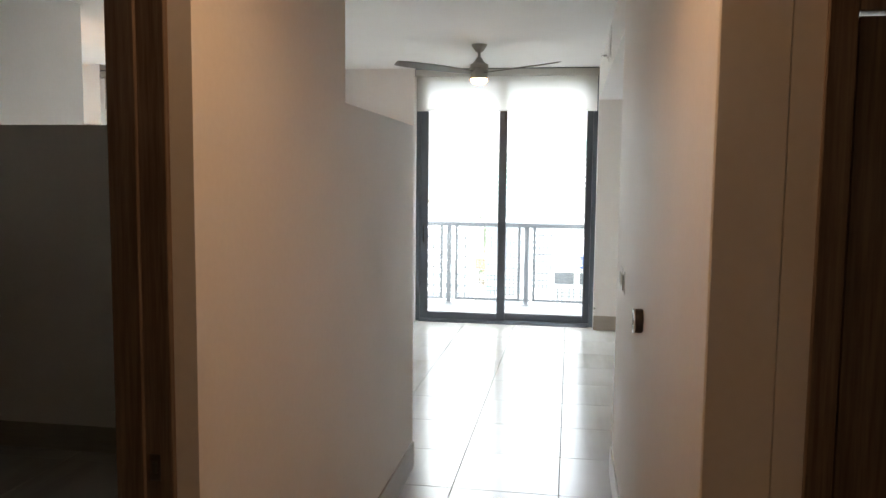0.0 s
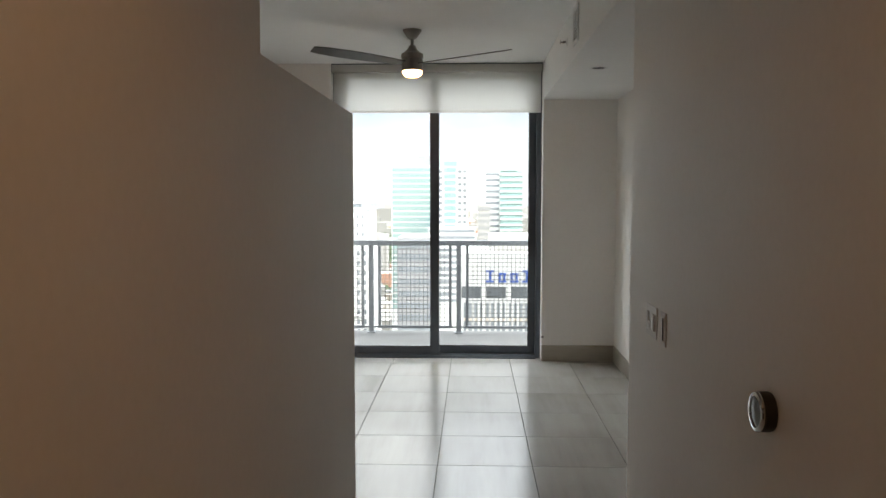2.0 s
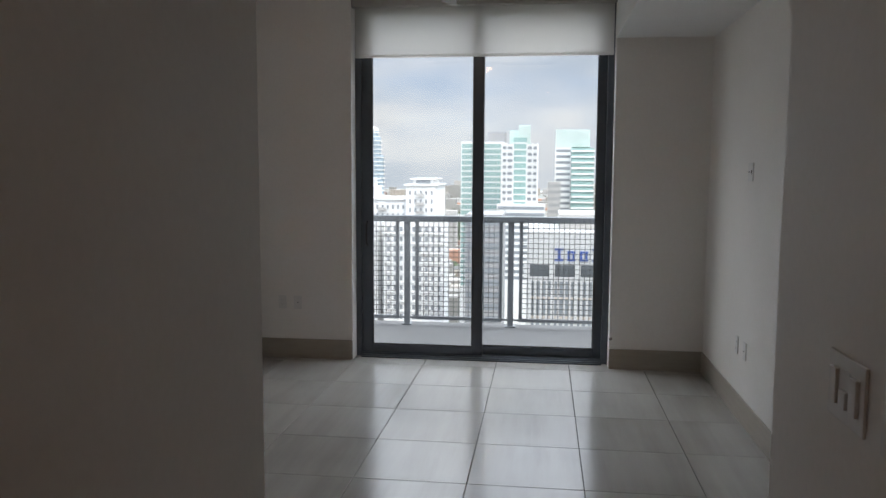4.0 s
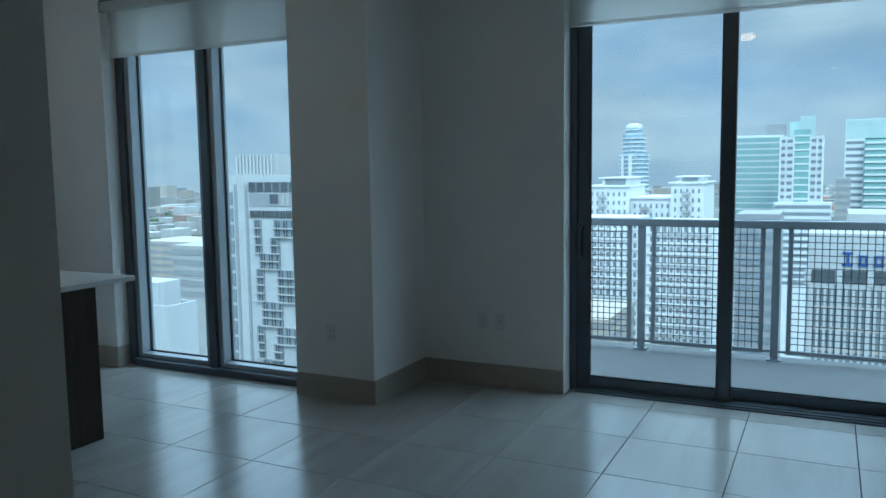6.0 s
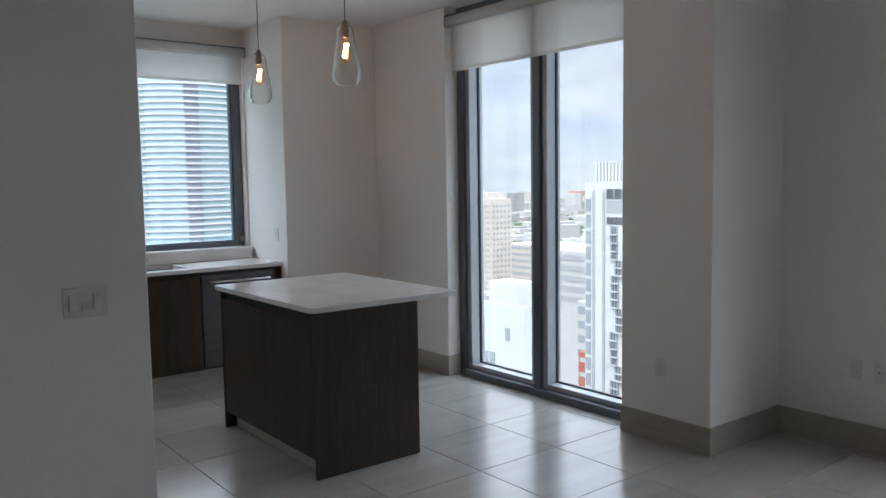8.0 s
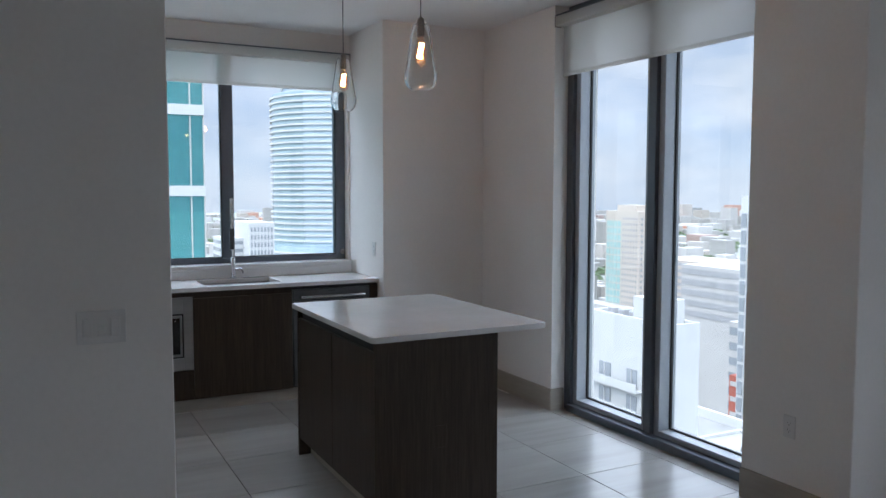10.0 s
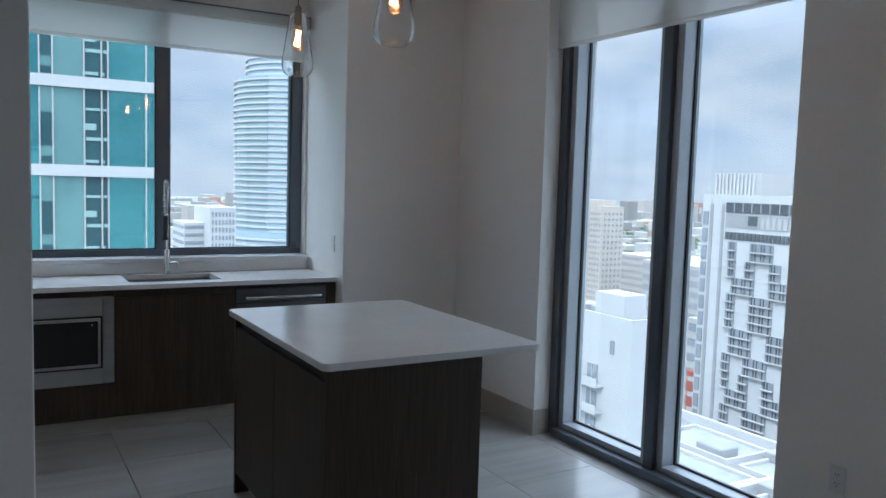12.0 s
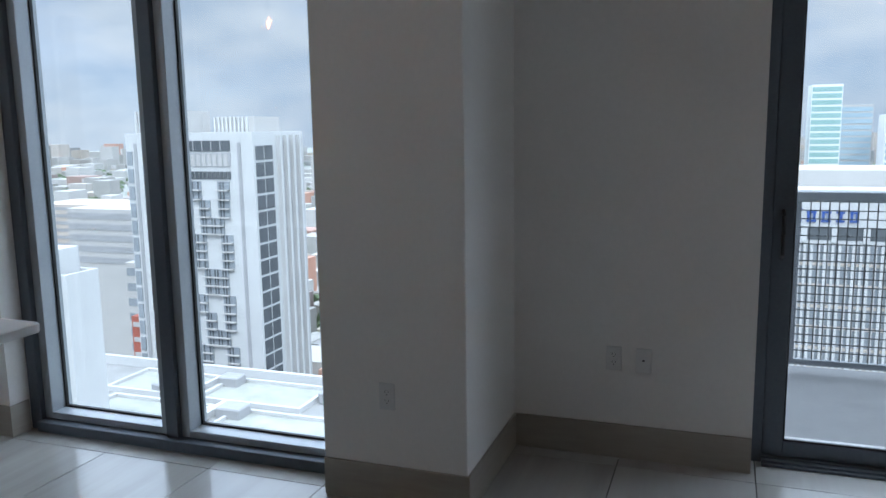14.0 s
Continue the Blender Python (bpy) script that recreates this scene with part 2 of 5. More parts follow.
# ---- mesh helpers ----
def box(bm, x0, x1, y0, y1, z0, z1, bevel=0.0, seg=1):
    v = [bm.verts.new((x, y, z)) for z in (z0, z1) for x, y in ((x0, y0), (x1, y0), (x1, y1), (x0, y1))]
    fs = [bm.faces.new([v[i] for i in q]) for q in ((3, 2, 1, 0), (4, 5, 6, 7), (0, 1, 5, 4), (1, 2, 6, 5), (2, 3, 7, 6), (3, 0, 4, 7))]
    if bevel:
        es = list({e for f in fs for e in f.edges})
        bmesh.ops.bevel(bm, geom=es, offset=bevel, segments=seg, affect="EDGES", profile=0.5)
    return bm


def boxes(*rows, bevel=0.0, seg=1):
    bm = bmesh.new()
    for r in rows:
        box(bm, *r, bevel=bevel, seg=seg)
    return bm


def lathe(profile, n=32, centre=(0, 0, 0), axis="z"):
    """A turned shape from (radius, height) pairs, about an axis through centre."""
    bm = bmesh.new()
    rings = []
    for r, h in profile:
        ring = []
        for i in range(n):
            a = 2 * math.pi * i / n
            p = {"z": (r * math.cos(a), r * math.sin(a), h), "x": (h, r * math.cos(a), r * math.sin(a)), "y": (r * math.cos(a), h, r * math.sin(a))}[axis]
            ring.append(bm.verts.new([p[k] + centre[k] for k in range(3)]))
        rings.append(ring)
    for a, b in zip(rings, rings[1:]):
        for i in range(n):
            bm.faces.new((a[i], a[(i + 1) % n], b[(i + 1) % n], b[i]))
    for ring in (rings[0], rings[-1]):
        if (ring[0].co - ring[n // 2].co).length > 1e-4:
            bm.faces.new(ring)
    bmesh.ops.recalc_face_normals(bm, faces=bm.faces)
    return bm


def tube(points, radius, n=10):
    """A round bar along a line of points."""
    bm = bmesh.new()
    pts = [Vector(p) for p in points]
    rings = []
    up = Vector((0.13, 0.31, 0.94))
    for i, p in enumerate(pts):
        d = (pts[min(i + 1, len(pts) - 1)] - pts[max(i - 1, 0)]).normalized()
        s = d.cross(up)
        if s.length < 0.1:
            s = d.cross(Vector((1, 0, 0)))
        s.normalize()
        u = s.cross(d)
        rings.append([bm.verts.new(p + radius * (math.cos(2 * math.pi * k / n) * s + math.sin(2 * math.pi * k / n) * u)) for k in range(n)])
    for a, b in zip(rings, rings[1:]):
        for k in range(n):
            bm.faces.new((a[k], a[(k + 1) % n], b[(k + 1) % n], b[k]))
    bm.faces.new(rings[0])
    bm.faces.new(rings[-1])
    bmesh.ops.recalc_face_normals(bm, faces=bm.faces)
    return bm


def part(name, bm, material, parent=None, label="", smooth=False):
    me = bpy.data.meshes.new(name)
    bm.to_mesh(me)
    bm.free()
    me.materials.append(material)
    if smooth:
        for p in me.polygons:
            p.use_smooth = True
        me.set_sharp_from_angle(angle=radians(35))
    ob = new(name, me)
    if parent:
        ob.parent = parent
    return tagged(ob, label)


def thing(name, label, category, group="", at=(0, 0, 0)):
    ob = new(name)
    ob.empty_display_size = 0.1
    ob.location = at
    return tagged(ob, label, category, group)


def setting(name, bm, material, label, category, smooth=False):
    return tagged(part(name, bm, material, smooth=smooth), label, category, kind="structure")


# ---- plan (metres) ----
CZ = 3.02            # ceiling
HALL_L, HALL_R = -0.285, 0.905
RIGHT = 1.66        # living room's side wall
END = 0.705         # wall with the balcony door
DOOR_X0, DOOR_X1 = -1.22, 0.92
PIL_X0, PIL_X1, PIL_Y = -2.955, -2.31, -0.045
WIN_X0, WIN_X1, WIN_Y = -4.82, -2.955, 0.02
NICHE_X, NICHE_Y = -5.85, -0.915
KIT_X = -6.6        # kitchen window wall
PART_X, PART_Y = -3.05, -2.97
HALF = 2.05         # height of the den's low walls
BH = 0.165          # base tile height

# ---- walls ----
PAINT = "smooth white painted plaster wall"
setting("wall_right", boxes((RIGHT, RIGHT + 0.2, -3.85, END + 0.35, -0.05, CZ + 0.1)), WALL, PAINT + " of the living room", "wall")
setting("wall_end", boxes((DOOR_X1, RIGHT, END, END + 0.35, -0.05, CZ + 0.1)), WALL, PAINT + " beside the balcony door", "wall")
setting("wall_end_corner", boxes((PIL_X1, DOOR_X0, END, END + 0.35, -0.05, CZ + 0.1)), WALL, PAINT + " between column and balcony door", "wall")
setting("wall_column", boxes((PIL_X0, PIL_X1, PIL_Y, END + 0.35, -0.05, CZ + 0.1), bevel=0.006, seg=2), WALL, "white painted square structural column beside the window", "column")
setting("wall_window_side", boxes((NICHE_X - 0.9, WIN_X0, WIN_Y, WIN_Y + 0.4, -0.05, CZ + 0.1)), WALL, PAINT + " beside the tall window", "wall")
setting("wall_niche", boxes((KIT_X - 0.25, NICHE_X, NICHE_Y, WIN_Y, -0.05, CZ + 0.1), bevel=0.006, seg=2), WALL, "white painted wall block beside the kitchen counter", "wall")
KW_Y0, KW_Y1, KW_Z0, KW_Z1 = -3.3, -0.935, 1.05, 2.86
setting("wall_kitchen_window", boxes((KIT_X - 0.25, KIT_X, -3.75, NICHE_Y, -0.05, KW_Z0), (KIT_X - 0.25, KIT_X, -3.75, NICHE_Y, KW_Z1, CZ + 0.1), (KIT_X - 0.25, KIT_X, KW_Y1, NICHE_Y, KW_Z0, KW_Z1), (KIT_X - 0.25, KIT_X, -3.75, KW_Y0, KW_Z0, KW_Z1)), WALL, PAINT + " around the kitchen window", "wall")
setting("wall_kitchen_back", boxes((KIT_X, PART_X - 0.12, -3.75, -3.6, -0.05, CZ + 0.1)), WALL, PAINT + " closing the kitchen", "wall")
setting("wall_partition", boxes((PART_X - 0.12, PART_X, -3.96, PART_Y, -0.05, CZ + 0.1), bevel=0.004), WALL, "white painted partition wall with a switch plate", "wall")
setting("wall_den_north", boxes((PART_X - 0.12, HALL_L - 0.12, -4.08, -3.963, -0.05, HALF)), WALL, "low white den wall, open above", "wall")
setting("wall_hall_left_low", boxes((HALL_L - 0.12, HALL_L, -5.392, -3.96, -0.05, HALF)), WALL, "low white hallway wall, open above", "wall")
DEN_Y1, DEN_Y0 = -6.70, -7.62
setting("wall_hall_left", boxes((HALL_L - 0.205, HALL_L, DEN_Y1, -5.392, -0.05, CZ + 0.1), (HALL_L - 0.205, HALL_L, DEN_Y0, DEN_Y1, 2.40, CZ + 0.1), (HALL_L - 0.205, HALL_L, -9.5, DEN_Y0, -0.05, CZ + 0.1)), WALL, "white hallway wall with a doorway to the den", "wall")
setting("wall_den_west", boxes((PART_X - 0.27, PART_X - 0.12, -9.5, -3.963, -0.05, CZ + 0.1)), WALL, PAINT + " of the den", "wall")
setting("wall_hall_right", boxes((HALL_R, HALL_R + 0.14, -6.85, -3.85, -0.05, CZ + 0.1), (HALL_R + 0.14, RIGHT + 0.2, -4.0, -3.85, -0.05, CZ + 0.1), bevel=0.004), WALL, "white hallway wall with switches and a dial", "wall")
CL_X0, CL_X1 = 1.105, 1.98
setting("wall_entry", boxes((HALL_R + 0.14, CL_X0, -6.85, -6.71, -0.05, CZ + 0.1), (CL_X1, 2.35, -6.85, -6.71, -0.05, CZ + 0.1), (CL_X0, CL_X1, -6.85, -6.71, 2.12, CZ + 0.1)), WALL, PAINT + " around the closet door", "wall")
setting("wall_entry_side", boxes((2.35, 2.5, -9.5, -6.71, -0.05, CZ + 0.1)), WALL, PAINT + " of the entry", "wall")
setting("wall_entry_back", boxes((PART_X - 0.27, 2.5, -9.65, -9.5, -0.05, CZ + 0.1)), WALL, PAINT + " behind the entry", "wall")
setting("wall_lintel", boxes((DOOR_X0, DOOR_X1, END + 0.13, END + 0.35, 2.96, CZ + 0.1)), WALL, PAINT + " above the balcony door", "wall")
setting("ceiling", boxes((KIT_X - 0.25, 2.5, -9.65, END + 0.35, CZ, CZ + 0.25)), CEIL, "flat white painted plaster ceiling", "ceiling")
setting("ceiling_soffit", boxes((HALL_R + 0.015, RIGHT, -3.849, END - 0.001, 2.65, CZ - 0.002)), CEIL, "white boxed soffit along the side wall", "ceiling")
setting("floor", boxes((KIT_X - 0.25, 2.5, -9.65, WIN_Y + 0.3, -0.2, -0.012), (PIL_X0, 2.5, WIN_Y + 0.3, END + 0.3, -0.2, -0.012)), GROUT, "dark grout bed under the floor tiles", "floor")

# ---- base tiles ----
def baseboard(x0, x1, y0, y1, label="taupe tile baseboard along the wall"):
    setting("baseboard", boxes((x0, x1, y0, y1, 0.0, BH), bevel=0.002), BASE, label, "baseboard")


T = 0.012
baseboard(RIGHT - T, RIGHT, -3.85, END - T)
baseboard(DOOR_X1, RIGHT, END - T, END)
baseboard(PIL_X1 + T, DOOR_X0, END - T, END)
baseboard(PIL_X1, PIL_X1 + T, PIL_Y, END)
baseboard(PIL_X0, PIL_X1 + T, PIL_Y - T, PIL_Y)
baseboard(NICHE_X + T, WIN_X0, WIN_Y - T, WIN_Y)
baseboard(NICHE_X, NICHE_X + T, NICHE_Y, WIN_Y)
baseboard(WIN_X0, WIN_X0 + T, WIN_Y - T, WIN_Y + 0.11)
baseboard(PART_X, PART_X + T, -3.96, PART_Y)
baseboard(HALL_L, HALL_L + T, DEN_Y1, -3.96)
baseboard(HALL_R - T, HALL_R, -6.85, -3.85 + T)
baseboard(HALL_R, RIGHT - T, -3.85, -3.85 + T)
baseboard(HALL_R - T, CL_X0 - 0.005, -6.85 - T, -6.85)
baseboard(PART_X - 0.12, HALL_L - 0.12, -4.08 - T, -4.08)


# ---- balcony door ----
def sliding_door():
    y0, y1 = END + 0.14, END + 0.30
    DH = 2.959
    d = setting("door_balcony", boxes((DOOR_X0, DOOR_X0 + 0.05, y0, y1, 0.0, DH), (DOOR_X1 - 0.05, DOOR_X1, y0, y1, 0.0, DH), (DOOR_X0 + 0.05, DOOR_X1 - 0.05, y0, y1, DH - 0.05, DH), (DOOR_X0 + 0.05, DOOR_X1 - 0.05, y0, y1, 0.0, 0.03), bevel=0.003), FRAME, "closed dark aluminium sliding balcony door with two glass leaves", "balcony door")
    mid = -0.175
    for x0, x1, ya, yb in ((DOOR_X0 + 0.05, mid + 0.045, y0 + 0.02, y0 + 0.065), (mid - 0.045, DOOR_X1 - 0.05, y0 + 0.08, y0 + 0.125)):
        w = 0.09 if x0 < -1 else 0.07
        leaf = part("door_leaf", boxes((x0, x0 + w, ya, yb, 0.031, DH - 0.051), (x1 - w, x1, ya, yb, 0.031, DH - 0.051), (x0 + w, x1 - w, ya, yb, 0.031, 0.105), (x0 + w, x1 - w, ya, yb, DH - 0.075, DH - 0.051), bevel=0.004), FRAME, d)
        ym = (ya + yb) / 2
        pane = part("pane", boxes((x0 + w - 0.004, x1 - w + 0.004, ym - 0.004, ym + 0.004, 0.1, DH - 0.07)), GLASS, leaf, "clear door glass")
        pane.visible_shadow = False
        g = 0.006
        part("gasket", boxes((x0 + w, x0 + w + g, ya + 0.004, ym - 0.005, 0.105, DH - 0.075), (x1 - w - g, x1 - w, ya + 0.004, ym - 0.005, 0.105, DH - 0.075), (x0 + w + g, x1 - w - g, ya + 0.004, ym - 0.005, 0.105, 0.113)), GASKET_GAP, leaf)
        if x0 < -1:
            bm = tube([(x0 + 0.045, ya, 1.17), (x0 + 0.045, ya - 0.035, 1.15), (x0 + 0.045, ya - 0.04, 1.07), (x0 + 0.045, ya - 0.035, 0.98), (x0 + 0.045, ya, 0.96)], 0.009, 8)
            part("handle", bm, DARK, leaf, "dark pull handle", smooth=True)
    part("sill_track", boxes((DOOR_X0 + 0.05, DOOR_X1 - 0.05, y0 - 0.03, y0, 0.0, 0.022), (DOOR_X0 + 0.05, DOOR_X1 - 0.05, y0 - 0.05, y0 - 0.03, 0.0, 0.012), bevel=0.002), FRAME, d)
    # small keyed stop on the jamb
    part("stop", lathe([(0.012, 0), (0.014, -0.006), (0.009, -0.016), (0.0, -0.018)], 12, (DOOR_X1 + 0.012, END, 0.25), "y"), NICKEL, d, smooth=True)


sliding_door()


# ---- tall window ----
def tall_window():
    ya, yb = WIN_Y + 0.12, WIN_Y + 0.24
    w = setting("window_1", boxes((WIN_X0, WIN_X0 + 0.07, ya, yb + 0.06, 0.0, CZ), (WIN_X1 - 0.07, WIN_X1, ya, yb + 0.06, 0.0, CZ), (WIN_X0 + 0.07, WIN_X1 - 0.07, ya - 0.03, yb + 0.06, 0.0, 0.055), (WIN_X0 + 0.07, WIN_X1 - 0.07, ya, yb + 0.06, CZ - 0.06, CZ), bevel=0.003), FRAME, "tall floor-to-ceiling window in a dark aluminium frame", "window")
    mid = (WIN_X0 + WIN_X1) / 2 - 0.02
    part("mullion", boxes((mid - 0.035, mid + 0.035, ya, yb + 0.06, 0.056, CZ - 0.061), bevel=0.003), FRAME, w)
    for x0, x1 in ((WIN_X0 + 0.07, mid - 0.035), (mid + 0.035, WIN_X1 - 0.07)):
        # inner frame painted paler, as its sides catch the daylight
        fr = part("window_frame", boxes((x0, x0 + 0.05, ya + 0.03, yb + 0.05, 0.056, CZ - 0.061), (x1 - 0.05, x1, ya + 0.03, yb + 0.05, 0.056, CZ - 0.061), (x0 + 0.05, x1 - 0.05, ya + 0.03, yb + 0.05, 0.056, 0.092), (x0 + 0.05, x1 - 0.05, ya + 0.03, yb + 0.05, CZ - 0.12, CZ - 0.061), bevel=0.003), FRAME_LIT, w)
        p = part("pane", boxes((x0 + 0.046, x1 - 0.046, yb + 0.02, yb + 0.028, 0.09, CZ - 0.116)), GLASS, fr, "clear window glass")
        p.visible_shadow = False
        part("gasket", boxes((x0 + 0.05, x0 + 0.058, yb - 0.0, yb + 0.018, 0.092, CZ - 0.12), (x1 - 0.058, x1 - 0.05, yb - 0.0, yb + 0.018, 0.092, CZ - 0.12), (x0 + 0.058, x1 - 0.058, yb, yb + 0.018, 0.092, 0.102)), GASKET_GAP, fr)


tall_window()


# ---- kitchen window ----
def kitchen_window():
    xa, xb = KIT_X - 0.17, KIT_X - 0.07
    y0, y1, z0, z1 = KW_Y0, KW_Y1, KW_Z0, KW_Z1
    w = setting("window_2", boxes((xa, xb, y0, y0 + 0.07, z0, z1), (xa, xb, y1 - 0.085, y1, z0, z1), (xa, xb, y0 + 0.07, y1 - 0.085, z0, z0 + 0.05), (xa, xb, y0 + 0.07, y1 - 0.085, z1 - 0.05, z1), bevel=0.003), FRAME, "kitchen window in a dark aluminium frame above the sink", "window")
    mid = -1.975
    part("mullion", boxes((xa, xb, mid - 0.045, mid + 0.045, z0 + 0.05, z1 - 0.05), bevel=0.003), FRAME, w)
    xm = (xa + xb) / 2
    for a, b in ((y0 + 0.07, mid - 0.045), (mid + 0.045, y1 - 0.085)):
        p = part("pane", boxes((xm - 0.004, xm + 0.004, a, b, z0 + 0.05, z1 - 0.05)), GLASS, w, "clear window glass")
        p.visible_shadow = False
        part("gasket", boxes((xm + 0.006, xb - 0.01, a, a + 0.008, z0 + 0.05, z1 - 0.05), (xm + 0.006, xb - 0.01, b - 0.008, b, z0 + 0.05, z1 - 0.05), (xm + 0.006, xb - 0.01, a + 0.008, b - 0.008, z0 + 0.05, z0 + 0.058)), GASKET_GAP, w)
    part("window_sill", boxes((KIT_X - 0.068, KIT_X + 0.10, y0, y1 + 0.0, z0 - 0.03, z0 + 0.004), (KIT_X + 0.001, KIT_X + 0.085, y0, y1, 0.946, z0 - 0.03), bevel=0.003), QUARTZ, w, "white stone window sill")
    part("latch", lathe([(0.02, 0), (0.024, 0.012), (0.02, 0.028), (0.0, 0.03)], 14, (xb, y1 - 0.03, z0 + 0.07), "x"), NICKEL, w, smooth=True)


kitchen_window()


# ---- roller blinds ----
def roller_blind(a0, a1, c, z0, z1, axis, sign, label, seams=()):
    """A lowered cloth between a0 and a1 along axis, hanging at c, with a cassette above and a hem bar."""
    th = thing("roller_blind", label, "roller blind")

    def bx(p0, p1, q0, q1, r0, r1):
        return (p0, p1, q0, q1, r0, r1) if axis == "x" else (q0, q1, p0, p1, r0, r1)

    lo, hi = sorted((c, c + sign * 0.002))
    part("cloth", boxes(bx(a0 + 0.012, a1 - 0.012, lo, hi, z0 + 0.012, z1 - 0.03)), CLOTH, th, "off-white woven cloth")
    lo, hi = sorted((c - sign * 0.006, c + sign * 0.008))
    part("hem_bar", boxes(bx(a0 + 0.012, a1 - 0.012, lo, hi, z0, z0 + 0.024), bevel=0.003), CLOTH, th)
    lo, hi = sorted((c - sign * 0.015, c + sign * 0.075))
    part("cassette", boxes(bx(a0, a1, lo, hi, z1 - 0.085, z1 - 0.012), bevel=0.008, seg=2), CLOTH, th, "cloth-covered head box")
    part("head_rail", boxes(bx(a0, a1, lo, hi, z1 - 0.011, z1 - 0.001)), FRAME, th)
    for e0, e1 in ((a0 - 0.0, a0 + 0.008), (a1 - 0.008, a1)):
        lo, hi = sorted((c + sign * 0.02, c + sign * 0.078))
        part("end_bracket", boxes(bx(e0, e1, lo, hi, z1 - 0.09, z1 - 0.013)), NICKEL, th)
    return th


roller_blind(DOOR_X0 + 0.004, DOOR_X1 - 0.004, END + 0.08, 2.53, CZ, "x", -1, "off-white roller blind raised high over the balcony door")
roller_blind(WIN_X0 + 0.004, WIN_X1 - 0.004, WIN_Y + 0.07, 2.505, 2.95, "x", -1, "off-white roller blind raised high over the tall window")
roller_blind(KW_Y0 + 0.004, KW_Y1 - 0.004, KIT_X + 0.02, 2.525, 2.85, "y", 1, "off-white roller blind raised high over the kitchen window")


# ---- doors of the entry ----
def den_doorway():
    y1, y0, z = DEN_Y1, DEN_Y0, 2.40
    d = setting("door_frame_den", boxes((HALL_L - 0.212, HALL_L - 0.06, y1 - 0.022, y1, 0.0, z), (HALL_L - 0.205, HALL_L - 0.06, y0, y0 + 0.022, 0.0, z), (HALL_L - 0.205, HALL_L - 0.06, y0 + 0.022, y1 - 0.022, z - 0.022, z), bevel=0.002), WOOD_DOOR, "dark wooden door frame of the den", "door frame")
    part("stop", boxes((HALL_L - 0.205, HALL_L - 0.13, y1 - 0.036, y1 - 0.0225, 0.0, z - 0.022), (HALL_L - 0.205, HALL_L - 0.13, y0 + 0.0225, y0 + 0.036, 0.0, z - 0.022), bevel=0.002), WOOD_DOOR, d)
    part("strike_plate", boxes((HALL_L - 0.12, HALL_L - 0.092, y1 - 0.0245, y1 - 0.0222, 0.985, 1.055)), NICKEL, d, "satin strike plate")
    part("strike_hole", boxes((HALL_L - 0.113, HALL_L - 0.099, y1 - 0.0255, y1 - 0.0246, 1.005, 1.035)), SLOT, d)


den_doorway()


def closet_door():
    ya = -6.85
    d = setting("door_closet", boxes((CL_X0, CL_X0 + 0.055, ya - 0.012, ya + 0.13, 0.0, 2.12), (CL_X1 - 0.055, CL_X1, ya - 0.012, ya + 0.13, 0.0, 2.12), (CL_X0 + 0.055, CL_X1 - 0.055, ya - 0.012, ya + 0.13, 2.08, 2.12), bevel=0.003), WOOD_DOOR, "closed dark brown wooden door in its frame", "door")
    leaf = part("door_leaf", boxes((CL_X0 + 0.061, CL_X1 - 0.059, ya + 0.006, ya + 0.05, 0.008, 2.074), bevel=0.003), WOOD_DOOR, d, "flush dark veneer leaf")
    # black strip as the shade between leaf and frame
    part("gap_shade", boxes((CL_X0 + 0.055, CL_X0 + 0.061, ya + 0.02, ya + 0.06, 0.0, 2.08)), GASKET_GAP, d)
    hx = CL_X0 + 0.125
    rose = part("rose", lathe([(0.026, 0.0), (0.026, -0.008), (0.012, -0.012), (0.009, -0.045), (0.0, -0.046)], 20, (hx, ya + 0.006, 1.03), "y"), NICKEL, leaf, "satin nickel rose", smooth=True)
    part("lever", tube([(hx, ya - 0.042, 1.03), (hx + 0.03, ya - 0.045, 1.03), (hx + 0.12, ya - 0.04, 1.028)], 0.009, 10), NICKEL, leaf, "satin nickel lever", smooth=True)


closet_door()


# ---- kitchen ----
CF = -5.97   # cabinet fronts
CT0, CT1 = 0.915, 0.945


def cabinet_unit(name, label, y0, y1, fronts, category="cabinet", mat=WOOD):
    th = thing(name, label, category, "kitchen base units", (CF, (y0 + y1) / 2, 0.1))
    inv = Matrix.Translation((-CF, -(y0 + y1) / 2, -0.1))

    def sub(n, bm, m, parent=th, lab=""):
        bm.transform(inv)
        return part(n, bm, m, parent, lab)
    sub("body", boxes((KIT_X + 0.01, CF - 0.021, y0 + 0.001, y1 - 0.001, 0.1, 0.905)), mat)
    for n, z0, z1, m in fronts:
        sub(n, boxes((CF - 0.02, CF, y0 + 0.002, y1 - 0.002, z0, z1), bevel=0.0015), m)
    return th, sub


DW0, DW1 = -1.64, -0.985
SK0, SK1 = -2.395, -1.64
MW0, MW1 = -3.0, -2.395
cabinet_unit("sink_cabinet", "dark wood-veneer sink cabinet under the white counter", SK0, SK1, [("door", 0.105, 0.862, WOOD)])
cabinet_unit("corner_cabinet", "dark wood-veneer base cabinet at the counter's end", -3.59, MW0, [("door", 0.105, 0.862, WOOD)])
mw_cab, mw_sub = cabinet_unit("microwave_cabinet", "dark wood-veneer cabinet with a drawer under the microwave", MW0, MW1, [("drawer", 0.105, 0.325, WOOD)])
end_panel = thing("end_panel", "dark side panel between dishwasher and wall", "panel")
part("panel", boxes((KIT_X + 0.01, CF, -0.983, NICHE_Y - 0.003, 0.0, 0.905), bevel=0.002), WOOD, end_panel)


